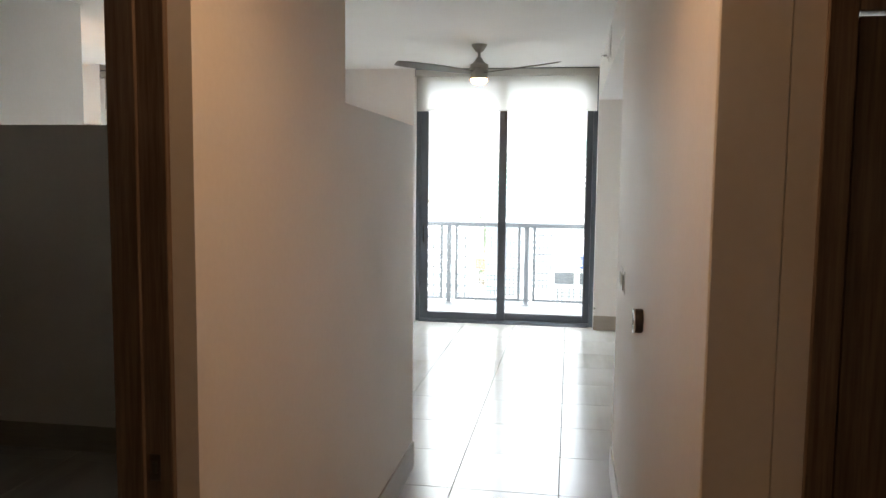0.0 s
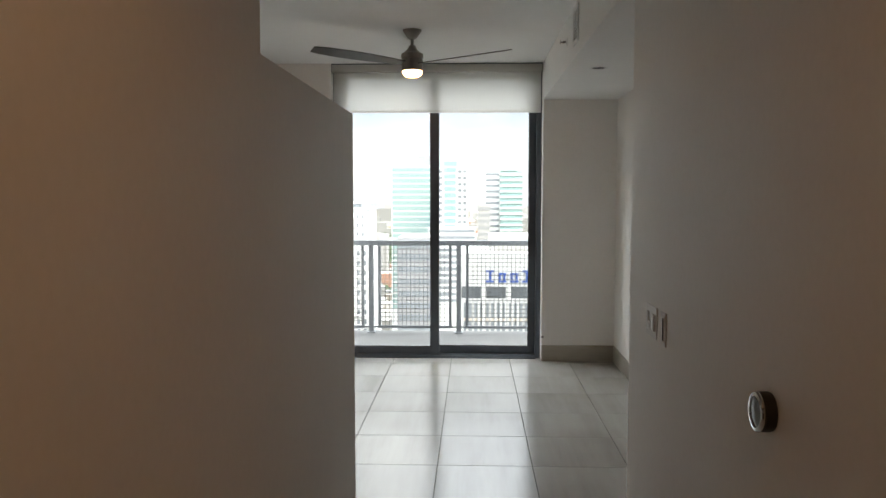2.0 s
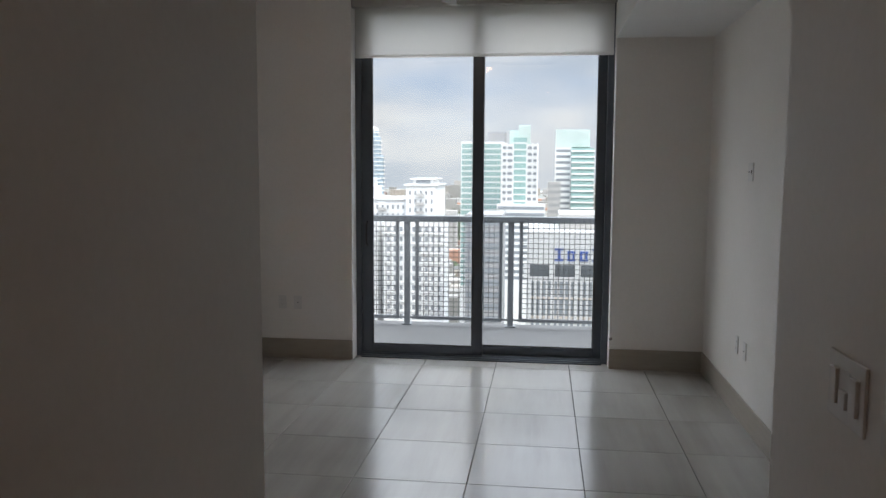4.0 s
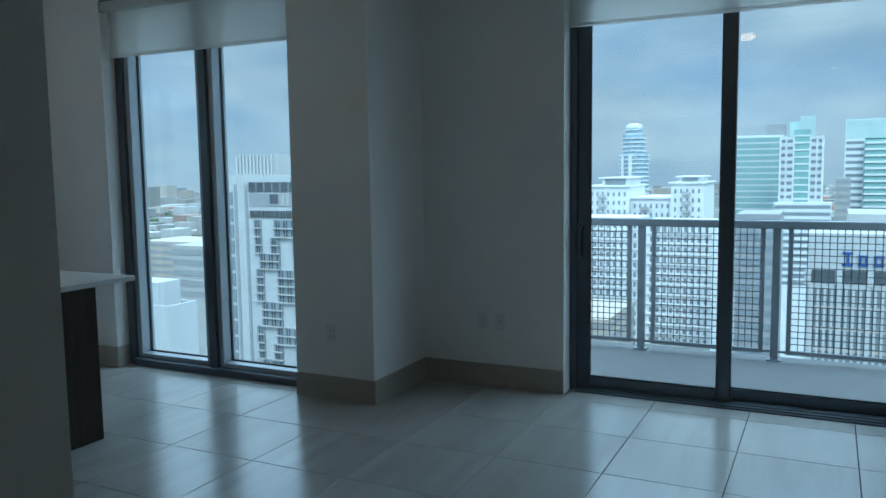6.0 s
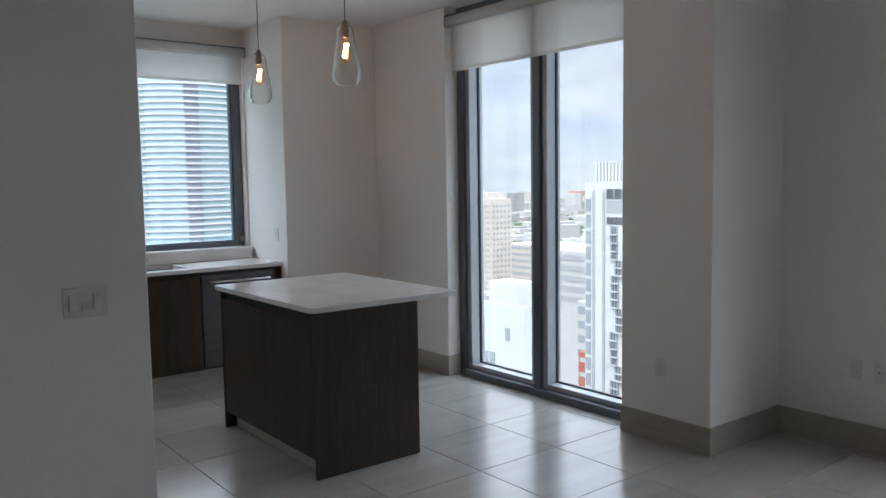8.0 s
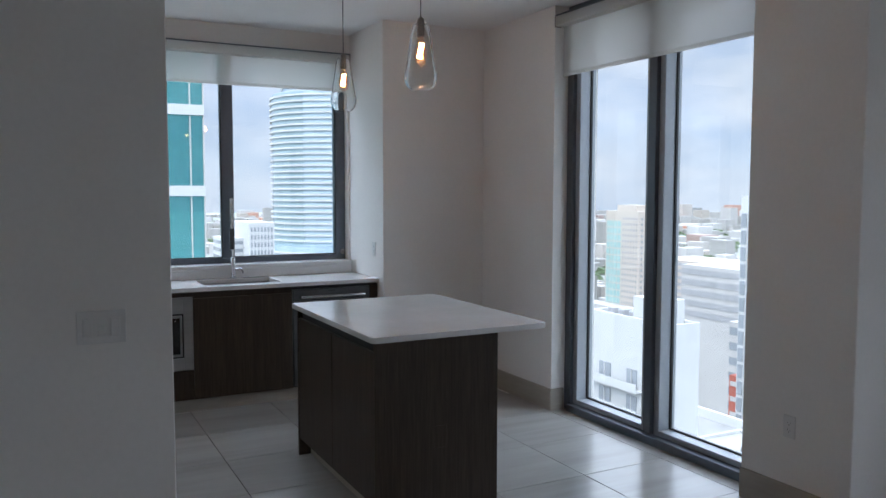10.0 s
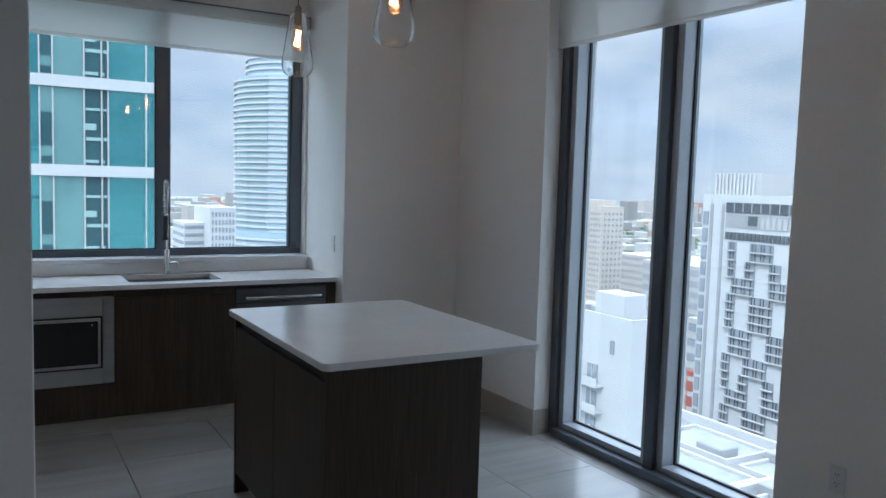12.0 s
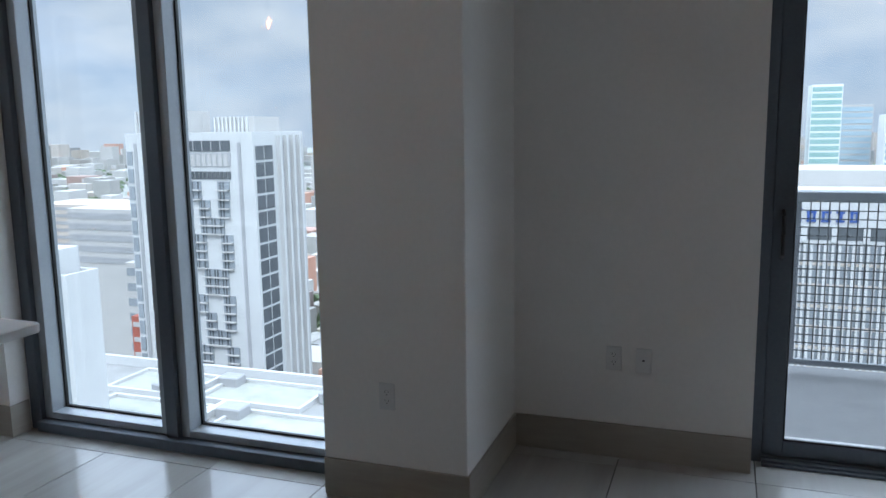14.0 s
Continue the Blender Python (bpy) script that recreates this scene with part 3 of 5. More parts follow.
def built_in_microwave():
    th = thing("microwave", "built-in stainless microwave with a black glass door", "microwave")
    f = CF
    part("trim_frame", boxes((f - 0.02, f + 0.006, MW0 + 0.003, MW0 + 0.085, 0.33, 0.875), (f - 0.02, f + 0.006, MW1 - 0.07, MW1 - 0.003, 0.33, 0.875), (f - 0.02, f + 0.006, MW0 + 0.085, MW1 - 0.07, 0.33, 0.425), (f - 0.02, f + 0.006, MW0 + 0.085, MW1 - 0.07, 0.755, 0.875), bevel=0.002), STEEL, th, "brushed steel trim")
    # black filler as the shade around the microwave door
    part("gap_shade", boxes((f - 0.02, f - 0.004, MW0 + 0.085, MW1 - 0.07, 0.425, 0.755)), GASKET_GAP, th)
    part("door", boxes((f - 0.004, f + 0.012, MW0 + 0.097, MW1 - 0.082, 0.437, 0.743), bevel=0.003), STEEL, th)
    part("window", boxes((f + 0.0125, f + 0.014, MW0 + 0.115, MW1 - 0.098, 0.457, 0.725)), BLACK_GLASS, th, "black glass window")
    part("button", boxes((f + 0.0142, f + 0.0155, MW1 - 0.135, MW1 - 0.128, 0.70, 0.707)), PLASTIC, th)


built_in_microwave()


def dishwasher():
    th = thing("dishwasher", "stainless dishwasher with a bar handle under the counter", "dishwasher")
    f = CF
    part("body", boxes((KIT_X + 0.01, f - 0.03, DW0 + 0.003, DW1 - 0.003, 0.1, 0.905)), DARK, th)
    part("door", boxes((f - 0.03, f + 0.004, DW0 + 0.006, DW1 - 0.006, 0.115, 0.79), bevel=0.004), DARK_STEEL, th, "dark brushed steel door")
    part("control_panel", boxes((f - 0.03, f + 0.004, DW0 + 0.006, DW1 - 0.006, 0.794, 0.885), bevel=0.003), DARK_STEEL, th)
    part("badge", boxes((f + 0.0042, f + 0.005, DW1 - 0.36, DW1 - 0.3, 0.862, 0.87)), DARK, th)
    hz = 0.825
    part("handle", tube([(f + 0.004, DW0 + 0.06, hz), (f + 0.04, DW0 + 0.065, hz), (f + 0.042, DW0 + 0.1, hz), (f + 0.042, DW1 - 0.1, hz), (f + 0.04, DW1 - 0.065, hz), (f + 0.004, DW1 - 0.06, hz)], 0.011, 10), CHROME, th, "polished bar handle", smooth=True)


dishwasher()
toe = thing("toe_kick", "recessed pale tile plinth under the base cabinets", "plinth")
part("board", boxes((CF - 0.075, CF - 0.06, -3.59, -0.985, 0.0, 0.1)), BASE, toe)


def counter():
    th = thing("worktop", "white quartz worktop along the kitchen window", "worktop")
    sx0, sx1, sy0, sy1 = -6.44, -6.06, -2.29, -1.70
    x0, x1 = KIT_X + 0.001, CF + 0.03
    part("slab", boxes((x0, x1, -3.6, sy0, CT0, CT1), (x0, x1, sy1, NICHE_Y - 0.002, CT0, CT1), (x0, sx0, sy0, sy1, CT0, CT1), (sx1, x1, sy0, sy1, CT0, CT1), bevel=0.0015), QUARTZ, th)
    sk = thing("sink", "undermount stainless steel kitchen sink", "sink")
    w = 0.004
    part("bowl", boxes((sx0 - w, sx0, sy0, sy1, 0.72, CT0 - 0.001), (sx1, sx1 + w, sy0, sy1, 0.72, CT0 - 0.001), (sx0 - w, sx1 + w, sy0 - w, sy0, 0.72, CT0 - 0.001), (sx0 - w, sx1 + w, sy1, sy1 + w, 0.72, CT0 - 0.001), (sx0 - w, sx1 + w, sy0 - w, sy1 + w, 0.715, 0.72)), STEEL, sk)
    part("drain", lathe([(0.045, 0.7205), (0.045, 0.724), (0.03, 0.7225), (0.0, 0.7222)], 20, (-6.25, -2.0, 0)), CHROME, sk, smooth=True)
    fx, fy = -6.47, -1.985
    fa = thing("kitchen_faucet", "tall chrome spring-neck kitchen faucet beside the sink", "faucet")
    part("base", lathe([(0.028, CT1), (0.028, CT1 + 0.012), (0.019, CT1 + 0.018), (0.019, CT1 + 0.16), (0.012, CT1 + 0.17)], 20, (fx, fy, 0)), CHROME, fa, smooth=True)
    arc = [(fx, fy, CT1 + 0.17), (fx, fy, 1.46)]
    arc += [(fx + 0.075 * (1 - math.cos(a)), fy - 0.02 * (1 - math.cos(a)), 1.46 + 0.13 * math.sin(a)) for a in [math.pi * k / 10 for k in range(1, 11)]]
    arc += [(fx + 0.15, fy - 0.04, 1.36)]
    part("riser", tube(arc, 0.0085, 10), CHROME, fa, smooth=True)
    coil = []
    n = 26
    for k in range(n * 8 + 1):
        u = k / (n * 8) * (len(arc) - 2.001) + 1
        i = int(u)
        p = Vector(arc[i]).lerp(Vector(arc[i + 1]), u - i)
        dr = (Vector(arc[i + 1]) - Vector(arc[i])).normalized()
        s = Vector((0.26, 0.966, 0))
        q = s.cross(dr)
        a = 2 * math.pi * k / 8
        coil.append(p + 0.0145 * (math.cos(a) * s + math.sin(a) * q))
    # darker metal than the riser; the backlit shade is in its colour
    part("spring", tube(coil, 0.0026, 5), NICKEL, fa, smooth=True)
    part("spray_head", lathe([(0.0, 1.36), (0.016, 1.36), (0.018, 1.30), (0.016, 1.22), (0.021, 1.195), (0.0, 1.19)], 16, (fx + 0.15, fy - 0.04, 0)), DARK, fa, smooth=True)
    part("holder_arm", tube([(fx, fy, 1.27), (fx + 0.15, fy - 0.04, 1.27)], 0.006, 8), CHROME, fa, smooth=True)
    part("lever", tube([(fx, fy + 0.019, 1.02), (fx, fy + 0.06, 1.025), (fx + 0.005, fy + 0.075, 1.005), (fx + 0.005, fy + 0.078, 0.985)], 0.007, 8), CHROME, fa, smooth=True)


counter()


def island():
    th = thing("kitchen_island", "kitchen island of dark wood veneer with an overhanging white top", "kitchen island")
    x0, x1, y0, y1 = -4.72, -3.46, -1.985, -1.29
    part("end_panel", boxes((x1 - 0.02, x1, y0, y1, 0.0, CT0 + 0.009), bevel=0.0015), WOOD, th)
    part("end_panel", boxes((x0, x0 + 0.02, y0, y1, 0.0, CT0 + 0.009), bevel=0.0015), WOOD, th)
    part("back_panel", boxes((x0 + 0.02, x1 - 0.02, y1 - 0.02, y1, 0.0, CT0 + 0.009)), WOOD, th)
    # body is black so that the groove under the top reads as shadow
    part("body", boxes((x0 + 0.021, x1 - 0.021, y0 + 0.03, y1 - 0.021, 0.1, CT0 + 0.009)), GASKET_GAP, th)
    m = (x0 + x1) / 2
    for a, b in ((x0 + 0.022, m - 0.0015), (m + 0.0015, x1 - 0.022)):
        part("door", boxes((a, b, y0 + 0.004, y0 + 0.024, 0.108, 0.872), bevel=0.0015), WOOD, th)
    part("plinth", boxes((x0 + 0.021, x1 - 0.021, y0 + 0.075, y0 + 0.09, 0.0, 0.0995)), BASE, th, "recessed pale plinth")
    top = bmesh.new()
    a0, a1, b0, b1, r = -4.785, -3.44, -2.005, -0.99, 0.035
    ring = []
    for cx, cy, s in ((a1 - r, b1 - r, 0), (a0 + r, b1 - r, 1), (a0 + r, b0 + r, 2), (a1 - r, b0 + r, 3)):
        for k in range(7):
            a = math.pi / 2 * (s + k / 6)
            ring.append(top.verts.new((cx + r * math.cos(a), cy + r * math.sin(a), CT0 + 0.01)))
    f = top.faces.new(ring)
    ex = bmesh.ops.extrude_face_region(top, geom=[f])
    bmesh.ops.translate(top, verts=[v for v in ex["geom"] if isinstance(v, bmesh.types.BMVert)], vec=(0, 0, CT1 - CT0))
    bmesh.ops.recalc_face_normals(top, faces=top.faces)
    bmesh.ops.bevel(top, geom=[e for e in top.edges if abs(e.verts[0].co.z - e.verts[1].co.z) < 1e-5], offset=0.003, segments=2, affect="EDGES")
    part("countertop", top, QUARTZ, th, "white quartz top with rounded corners", smooth=True)
    ol = thing("outlet", "small brown outlet plate on the island's end panel", "outlet")
    part("plate", boxes((x1 + 0.0002, x1 + 0.003, -1.66, -1.59, 0.36, 0.475), bevel=0.002), WOOD, ol)


island()


# ---- pendants ----
def pendant(x, y):
    th = thing("pendant_lamp", "clear glass teardrop pendant lamp with a glowing filament bulb", "pendant lamp", "pendants over the island", (x, y, CZ))
    d = -CZ
    zb = 2.148 + d
    part("ceiling_cup", lathe([(0.06, -0.001), (0.06, -0.012), (0.05, -0.024), (0.0, -0.025)], 24), NICKEL, th, smooth=True)
    part("cord", tube([(0, 0, -0.02), (0, 0, zb + 0.335)], 0.0028, 6), DARK, th)
    part("socket", lathe([(0.006, zb + 0.345), (0.017, zb + 0.335), (0.019, zb + 0.25), (0.0, zb + 0.249)], 16), NICKEL, th, "satin nickel socket", smooth=True)
    prof = [(0.022, 0.318), (0.034, 0.312), (0.044, 0.29), (0.054, 0.22), (0.068, 0.13), (0.079, 0.07), (0.078, 0.04), (0.066, 0.012), (0.05, 0.0)]
    outer = [(r, zb + h) for r, h in prof]
    inner = [(r - 0.0045, zb + h) for r, h in reversed(prof)]
    part("shade", lathe(outer + inner + [outer[0]], 32), LAMP_GLASS, th, "clear blown glass shade", smooth=True).visible_shadow = False
    bulb = part("bulb", lathe([(0.012, zb + 0.249), (0.016, zb + 0.235), (0.03, zb + 0.185), (0.032, zb + 0.155), (0.024, zb + 0.125), (0.0, zb + 0.112)], 20), BULB_GLASS, th, smooth=True)
    fil = [(0.011 * math.cos(k * math.pi), 0.011 * math.sin(k * 0.7), zb + (0.15 if k % 2 else 0.215)) for k in range(8)]
    part("filament", tube(fil, 0.0055, 6), GLOW_BULB, bulb, "glowing amber filament")
    return th


first = pendant(-3.463, -1.736)
copy_thing(first, pose(-4.57, -1.722, CZ))


# ---- ceiling fan ----
def ceiling_fan():
    x, y = -0.27, -0.9
    th = thing("ceiling_fan", "three-blade ceiling fan in satin nickel with a warm lamp", "ceiling fan", "", (x, y, CZ))
    part("canopy", lathe([(0.075, -0.001), (0.075, -0.01), (0.058, -0.035), (0.036, -0.066), (0.024, -0.074), (0.0, -0.075)], 28), NICKEL, th, smooth=True)
    part("rod", lathe([(0.013, -0.06), (0.013, -0.12), (0.02, -0.13), (0.026, -0.155)], 16), NICKEL, th, smooth=True)
    part("motor", lathe([(0.026, -0.125), (0.04, -0.155), (0.072, -0.182), (0.088, -0.19), (0.09, -0.225), (0.084, -0.23), (0.084, -0.238), (0.088, -0.242), (0.082, -0.325), (0.0, -0.326)], 36), NICKEL, th, "satin nickel motor housing", smooth=True)
    part("lamp", lathe([(0.079, -0.326), (0.076, -0.35), (0.05, -0.372), (0.0, -0.38)], 28), GLOW_FAN, th, "lit warm frosted lamp", smooth=True)
    for k in range(3):
        a = radians(-28 + 120 * k)
        bm = bmesh.new()
        top, low = [], []
        n = 10
        for i in range(n + 1):
            u = i / n
            r = 0.07 + 0.78 * u
            half = 0.035 + 0.035 * math.sin(math.pi * min(1, u * 1.1) * 0.75)
            if u > 0.93:
                half *= 0.75
            tilt = math.tan(radians(13))
            for s, row in ((1, top), (-1, low)):
                row.append(((r, s * half + 0.02 * u, -0.262 + 0.035 * u + s * half * tilt)))
        v1 = [bm.verts.new(p) for p in top] + [bm.verts.new(p) for p in reversed(low)]
        v2 = [bm.verts.new((p.co.x, p.co.y, p.co.z - 0.007)) for p in v1]
        m = len(v1)
        for i in range(n):
            bm.faces.new((v1[i], v1[i + 1], v1[m - 2 - i], v1[m - 1 - i]))
            bm.faces.new((v2[m - 1 - i], v2[m - 2 - i], v2[i + 1], v2[i]))
        for i in range(m):
            bm.faces.new((v1[i], v2[i], v2[(i + 1) % m], v1[(i + 1) % m]))
        bmesh.ops.recalc_face_normals(bm, faces=bm.faces)
        bm.transform(Matrix.Rotation(a, 4, "Z"))
        part("blade", bm, BLADE, th, "dark grey-brown blade", smooth=True)


ceiling_fan()


# ---- entry downlight ----
def downlight(x, y, z, lit, group):
    th = thing("downlight", "round recessed ceiling downlight" + (", lit warm" if lit else ", switched off"), "downlight", group, (x, y, z))
    part("trim_ring", lathe([(0.052, -0.0005), (0.068, -0.0005), (0.068, -0.006), (0.052, -0.004), (0.05, -0.0005)], 28), PLASTIC, th, smooth=True)
    part("lens", lathe([(0.05, -0.0012), (0.03, -0.003), (0.0, -0.0035)], 24), GLOW_DOWN if lit else SLOT, th, smooth=True)


downlight(0.42, -6.92, CZ, True, "entry downlights")
for lx, ly in ((0.42, -6.92),):
    spot = new("entry_light", bpy.data.lights.new("entry_light", "SPOT"))
    spot.data.energy, spot.data.color, spot.data.shadow_soft_size = 4.9, (1.0, 0.60, 0.36), 0.05
    spot.data.spot_size, spot.data.spot_blend = radians(140), 0.8
    spot.matrix_world = look((lx, ly, CZ - 0.02), (lx, ly, 0))
downlight(1.155, -1.296, 2.65, False, "soffit downlights")


# ---- wall fittings ----
def plate(name, label, category, at, rz, w, h, extras):
    """A cover plate that faces -y before it is turned by rz degrees about z; extras: (part name, material, x0, x1, z0, z1, thickness, round)."""
    th = thing(name, label, category)
    th.matrix_basis = pose(*at, 0, 0, rz)
    part("cover", boxes((-w / 2, w / 2, -0.006, -0.0002, -h / 2, h / 2), bevel=0.002, seg=2), PLASTIC, th)
    for n, m, x0, x1, z0, z1, t in extras:
        part(n, boxes((x0, x1, -0.006 - t, -0.0061, z0, z1), bevel=min(0.0012, t / 3)), m, th)
    return th


def outlet_extras():
    rows = []
    for zc in (0.019, -0.019):
        rows.append(("socket_face", PLASTIC, -0.017, 0.017, zc - 0.0145, zc + 0.0145, 0.0012))
        rows.append(("slot", SLOT, -0.0085, -0.006, zc - 0.002, zc + 0.007, 0.0016))
        rows.append(("slot", SLOT, 0.006, 0.0085, zc - 0.002, zc + 0.006, 0.0016))
        rows.append(("ground_hole", SLOT, -0.0022, 0.0022, zc - 0.011, zc - 0.0065, 0.0016))
    return rows


def rocker_extras(n):
    rows = []
    for k in range(n):
        c = (k - (n - 1) / 2) * 0.046
        rows.append(("rocker_frame", PLASTIC, c - 0.0175, c + 0.0175, -0.035, 0.035, 0.001))
        rows.append(("rocker", PLASTIC, c - 0.0155, c + 0.0155, -0.032, 0.0 if k % 2 else 0.032, 0.007))
    return rows


plate("outlet", "white duplex outlet on the wall by the balcony door", "outlet", (-1.832, END, 0.483), 0, 0.07, 0.115, outlet_extras())
plate("cable_outlet", "white cable outlet plate beside a power outlet", "outlet", (-1.697, END, 0.481), 0, 0.07, 0.115, [("jack", SLOT, -0.005, 0.005, -0.003, 0.005, 0.004)])
plate("outlet", "white duplex outlet on the column", "outlet", (-2.655, PIL_Y, 0.465), 0, 0.07, 0.115, outlet_extras())
plate("outlet", "white duplex outlet over the kitchen counter", "outlet", (-6.04, NICHE_Y, 1.18), 0, 0.07, 0.115, outlet_extras())
plate("outlet", "white duplex outlet low on the side wall", "outlet", (RIGHT, -0.395, 0.473), -90, 0.07, 0.115, outlet_extras())
plate("cable_outlet", "white cable outlet low on the side wall", "outlet", (RIGHT, -0.60, 0.473), -90, 0.07, 0.115, [("jack", SLOT, -0.005, 0.005, -0.004, 0.004, 0.004)])
plate("cable_outlet", "white cable outlet high on the side wall for a television", "outlet", (RIGHT, -0.56, 1.61), -90, 0.115, 0.115, [("jack", SLOT, -0.03, -0.02, -0.004, 0.004, 0.004), ("slot", SLOT, 0.02, 0.024, -0.01, 0.012, 0.002), ("slot", SLOT, 0.03, 0.034, -0.01, 0.012, 0.002)])
plate("light_switch", "white three-gang rocker switch plate on the partition", "light switch", (PART_X, -3.215, 1.165), 90, 0.165, 0.12, rocker_extras(3))
plate("light_switch", "white three-gang rocker switch plate in the hallway", "light switch", (HALL_R, -4.29, 1.235), -90, 0.165, 0.12, rocker_extras(3))
plate("light_switch", "white dimmer switch plate in the hallway", "light switch", (HALL_R, -4.475, 1.235), -90, 0.07, 0.12, [("slider_frame", PLASTIC, -0.02, 0.02, -0.045, 0.045, 0.002), ("slider", DARK, 0.008, 0.014, -0.04, 0.04, 0.005)])


def dial():
    th = thing("thermostat", "round dial thermostat with a polished steel ring", "thermostat")
    th.matrix_basis = pose(HALL_R, -5.48, 1.22, 0, 0, -90)
    part("base", lathe([(0.044, -0.0002), (0.046, -0.006), (0.046, -0.026), (0.044, -0.028), (0.0, -0.0281)], 40, axis="y"), DARK, th, "black body", smooth=True)
    part("ring", lathe([(0.034, -0.0282), (0.045, -0.0282), (0.047, -0.032), (0.045, -0.036), (0.036, -0.037), (0.034, -0.0282)], 40, axis="y"), CHROME, th, "polished steel ring", smooth=True)
    part("display", lathe([(0.036, -0.0283), (0.036, -0.034), (0.02, -0.0355), (0.0, -0.036)], 32, axis="y"), BLACK_GLASS, th, "black glass face", smooth=True)


dial()


def vent():
    th = thing("air_vent", "white slatted air supply grille on the soffit", "air vent")
    x = HALL_R + 0.015
    y0, y1, z0, z1 = -1.95, -1.7, 2.73, 2.98
    part("frame", boxes((x - 0.012, x - 0.0005, y0, y0 + 0.025, z0, z1), (x - 0.012, x - 0.0005, y1 - 0.025, y1, z0, z1), (x - 0.012, x - 0.0005, y0 + 0.025, y1 - 0.025, z0, z0 + 0.025), (x - 0.012, x - 0.0005, y0 + 0.025, y1 - 0.025, z1 - 0.025, z1), bevel=0.002), PLASTIC, th)
    part("backing", boxes((x - 0.002, x - 0.0004, y0 + 0.025, y1 - 0.025, z0 + 0.025, z1 - 0.025)), SLOT, th)
    n = 9
    for k in range(n):
        z = z0 + 0.03 + (z1 - z0 - 0.06) * k / (n - 1)
        part("slat", boxes((x - 0.010, x - 0.0022, y0 + 0.026, y1 - 0.026, z - 0.004, z + 0.002)), PLASTIC, th)
    sp = thing("sprinkler", "small sidewall sprinkler head on the soffit", "sprinkler")
    part("rose", lathe([(0.03, -0.0003), (0.03, -0.004), (0.016, -0.01), (0.0, -0.0101)], 20, (x, -1.3, 2.84), "x"), PLASTIC, sp, smooth=True)
    part("head", lathe([(0.009, -0.0102), (0.009, -0.035), (0.004, -0.036), (0.004, -0.05), (0.016, -0.051), (0.016, -0.053), (0.0, -0.0531)], 14, (x, -1.3, 2.84), "x"), NICKEL, sp, smooth=True)


vent()


# ---- balcony ----
BY = 2.40
setting("balcony_floor", boxes((-2.6, 2.4, END + 0.305, BY + 0.14, -0.2, -0.02)), CONCRETE, "smooth grey concrete balcony slab", "balcony")


def balcony_rail():
    th = thing("balcony_railing", "grey aluminium balcony railing with wire mesh panels", "railing")
    z0, z1 = -0.02, 1.135
    part("top_rail", boxes((-2.6, 2.4, BY - 0.045, BY + 0.035, z1 - 0.065, z1), bevel=0.008, seg=2), RAIL, th)
    xs = [-2.135, -1.045, 0.045, 1.135, 2.225]
    for x in xs:
        part("post", boxes((x - 0.03, x + 0.03, BY - 0.025, BY + 0.025, z0, z1 - 0.066), bevel=0.003), RAIL, th)
        part("foot", boxes((x - 0.055, x + 0.055, BY - 0.05, BY + 0.05, z0, z0 + 0.012), bevel=0.002), RAIL, th)
    for xa, xb in zip(xs, xs[1:]):
        a, b = xa + 0.105, xb - 0.105
        pz0, pz1 = 0.035, z1 - 0.067
        fr = part("panel_frame", boxes((a - 0.018, a + 0.018, BY - 0.015, BY + 0.015, pz0, pz1), (b - 0.018, b + 0.018, BY - 0.015, BY + 0.015, pz0, pz1), (a + 0.018, b - 0.018, BY - 0.015, BY + 0.015, pz0, pz0 + 0.035)), RAIL, th)
        for s in (-1, 1):
            e = a if s < 0 else b
            part("clip", boxes((min(e, e + s * 0.08), max(e, e + s * 0.08), BY - 0.006, BY + 0.006, pz0 + 0.008, pz0 + 0.028)), RAIL, th)
        wires = bmesh.new()
        n = round((b - a - 0.036) / 0.052)
        for k in range(1, n):
            x = a + 0.018 + (b - a - 0.036) * k / n
            box(wires, x - 0.0034, x + 0.0034, BY - 0.0034, BY + 0.0034, pz0 + 0.03, pz1)
        m = round((pz1 - pz0 - 0.035) / 0.052)
        for k in range(1, m):
            z = pz0 + 0.035 + (pz1 - pz0 - 0.035) * k / m
            box(wires, a + 0.018, b - 0.018, BY + 0.0035, BY + 0.0103, z - 0.0034, z + 0.0034)
        part("mesh", wires, WIRE, fr, "dark square wire mesh")


balcony_rail()


# ---- city outside ----
def facade_paint(name, dark, light):
    return plain(name, dark, light, 0.7, scale=0.35, bump=0.0, spec=0.3)


def ground_material():
    m, nt, b = nodes_of("city_ground")
    v = world_coords(nt)
    vo = nt.nodes.new("ShaderNodeTexVoronoi")
    vo.inputs["Scale"].default_value = 0.028
    link(nt, v, vo.inputs["Vector"])
    blocks = ramp(nt, vo.outputs["Color"], [(0.15, (0.05, 0.075, 0.045)), (0.35, (0.16, 0.165, 0.16)), (0.6, (0.32, 0.32, 0.31)), (0.85, (0.10, 0.13, 0.09))])
    n = noisy(nt, v, 0.012, 5)
    patch = ramp(nt, n, [(0.42, (0.08, 0.11, 0.07)), (0.55, (0.30, 0.30, 0.295))])
    mx = nt.nodes.new("ShaderNodeMix")
    mx.data_type = "RGBA"
    mx.inputs["Factor"].default_value = 0.5
    link(nt, blocks, mx.inputs["A"])
    link(nt, patch, mx.inputs["B"])
    link(nt, mx.outputs["Result"], b.inputs["Base Color"])
    b.inputs["Roughness"].default_value = 0.95
    return m


GROUND = ground_material()
setting("ground", boxes((-4800, 4800, -4800, 4800, -123, -120)), GROUND, "built-up city ground far below", "ground")

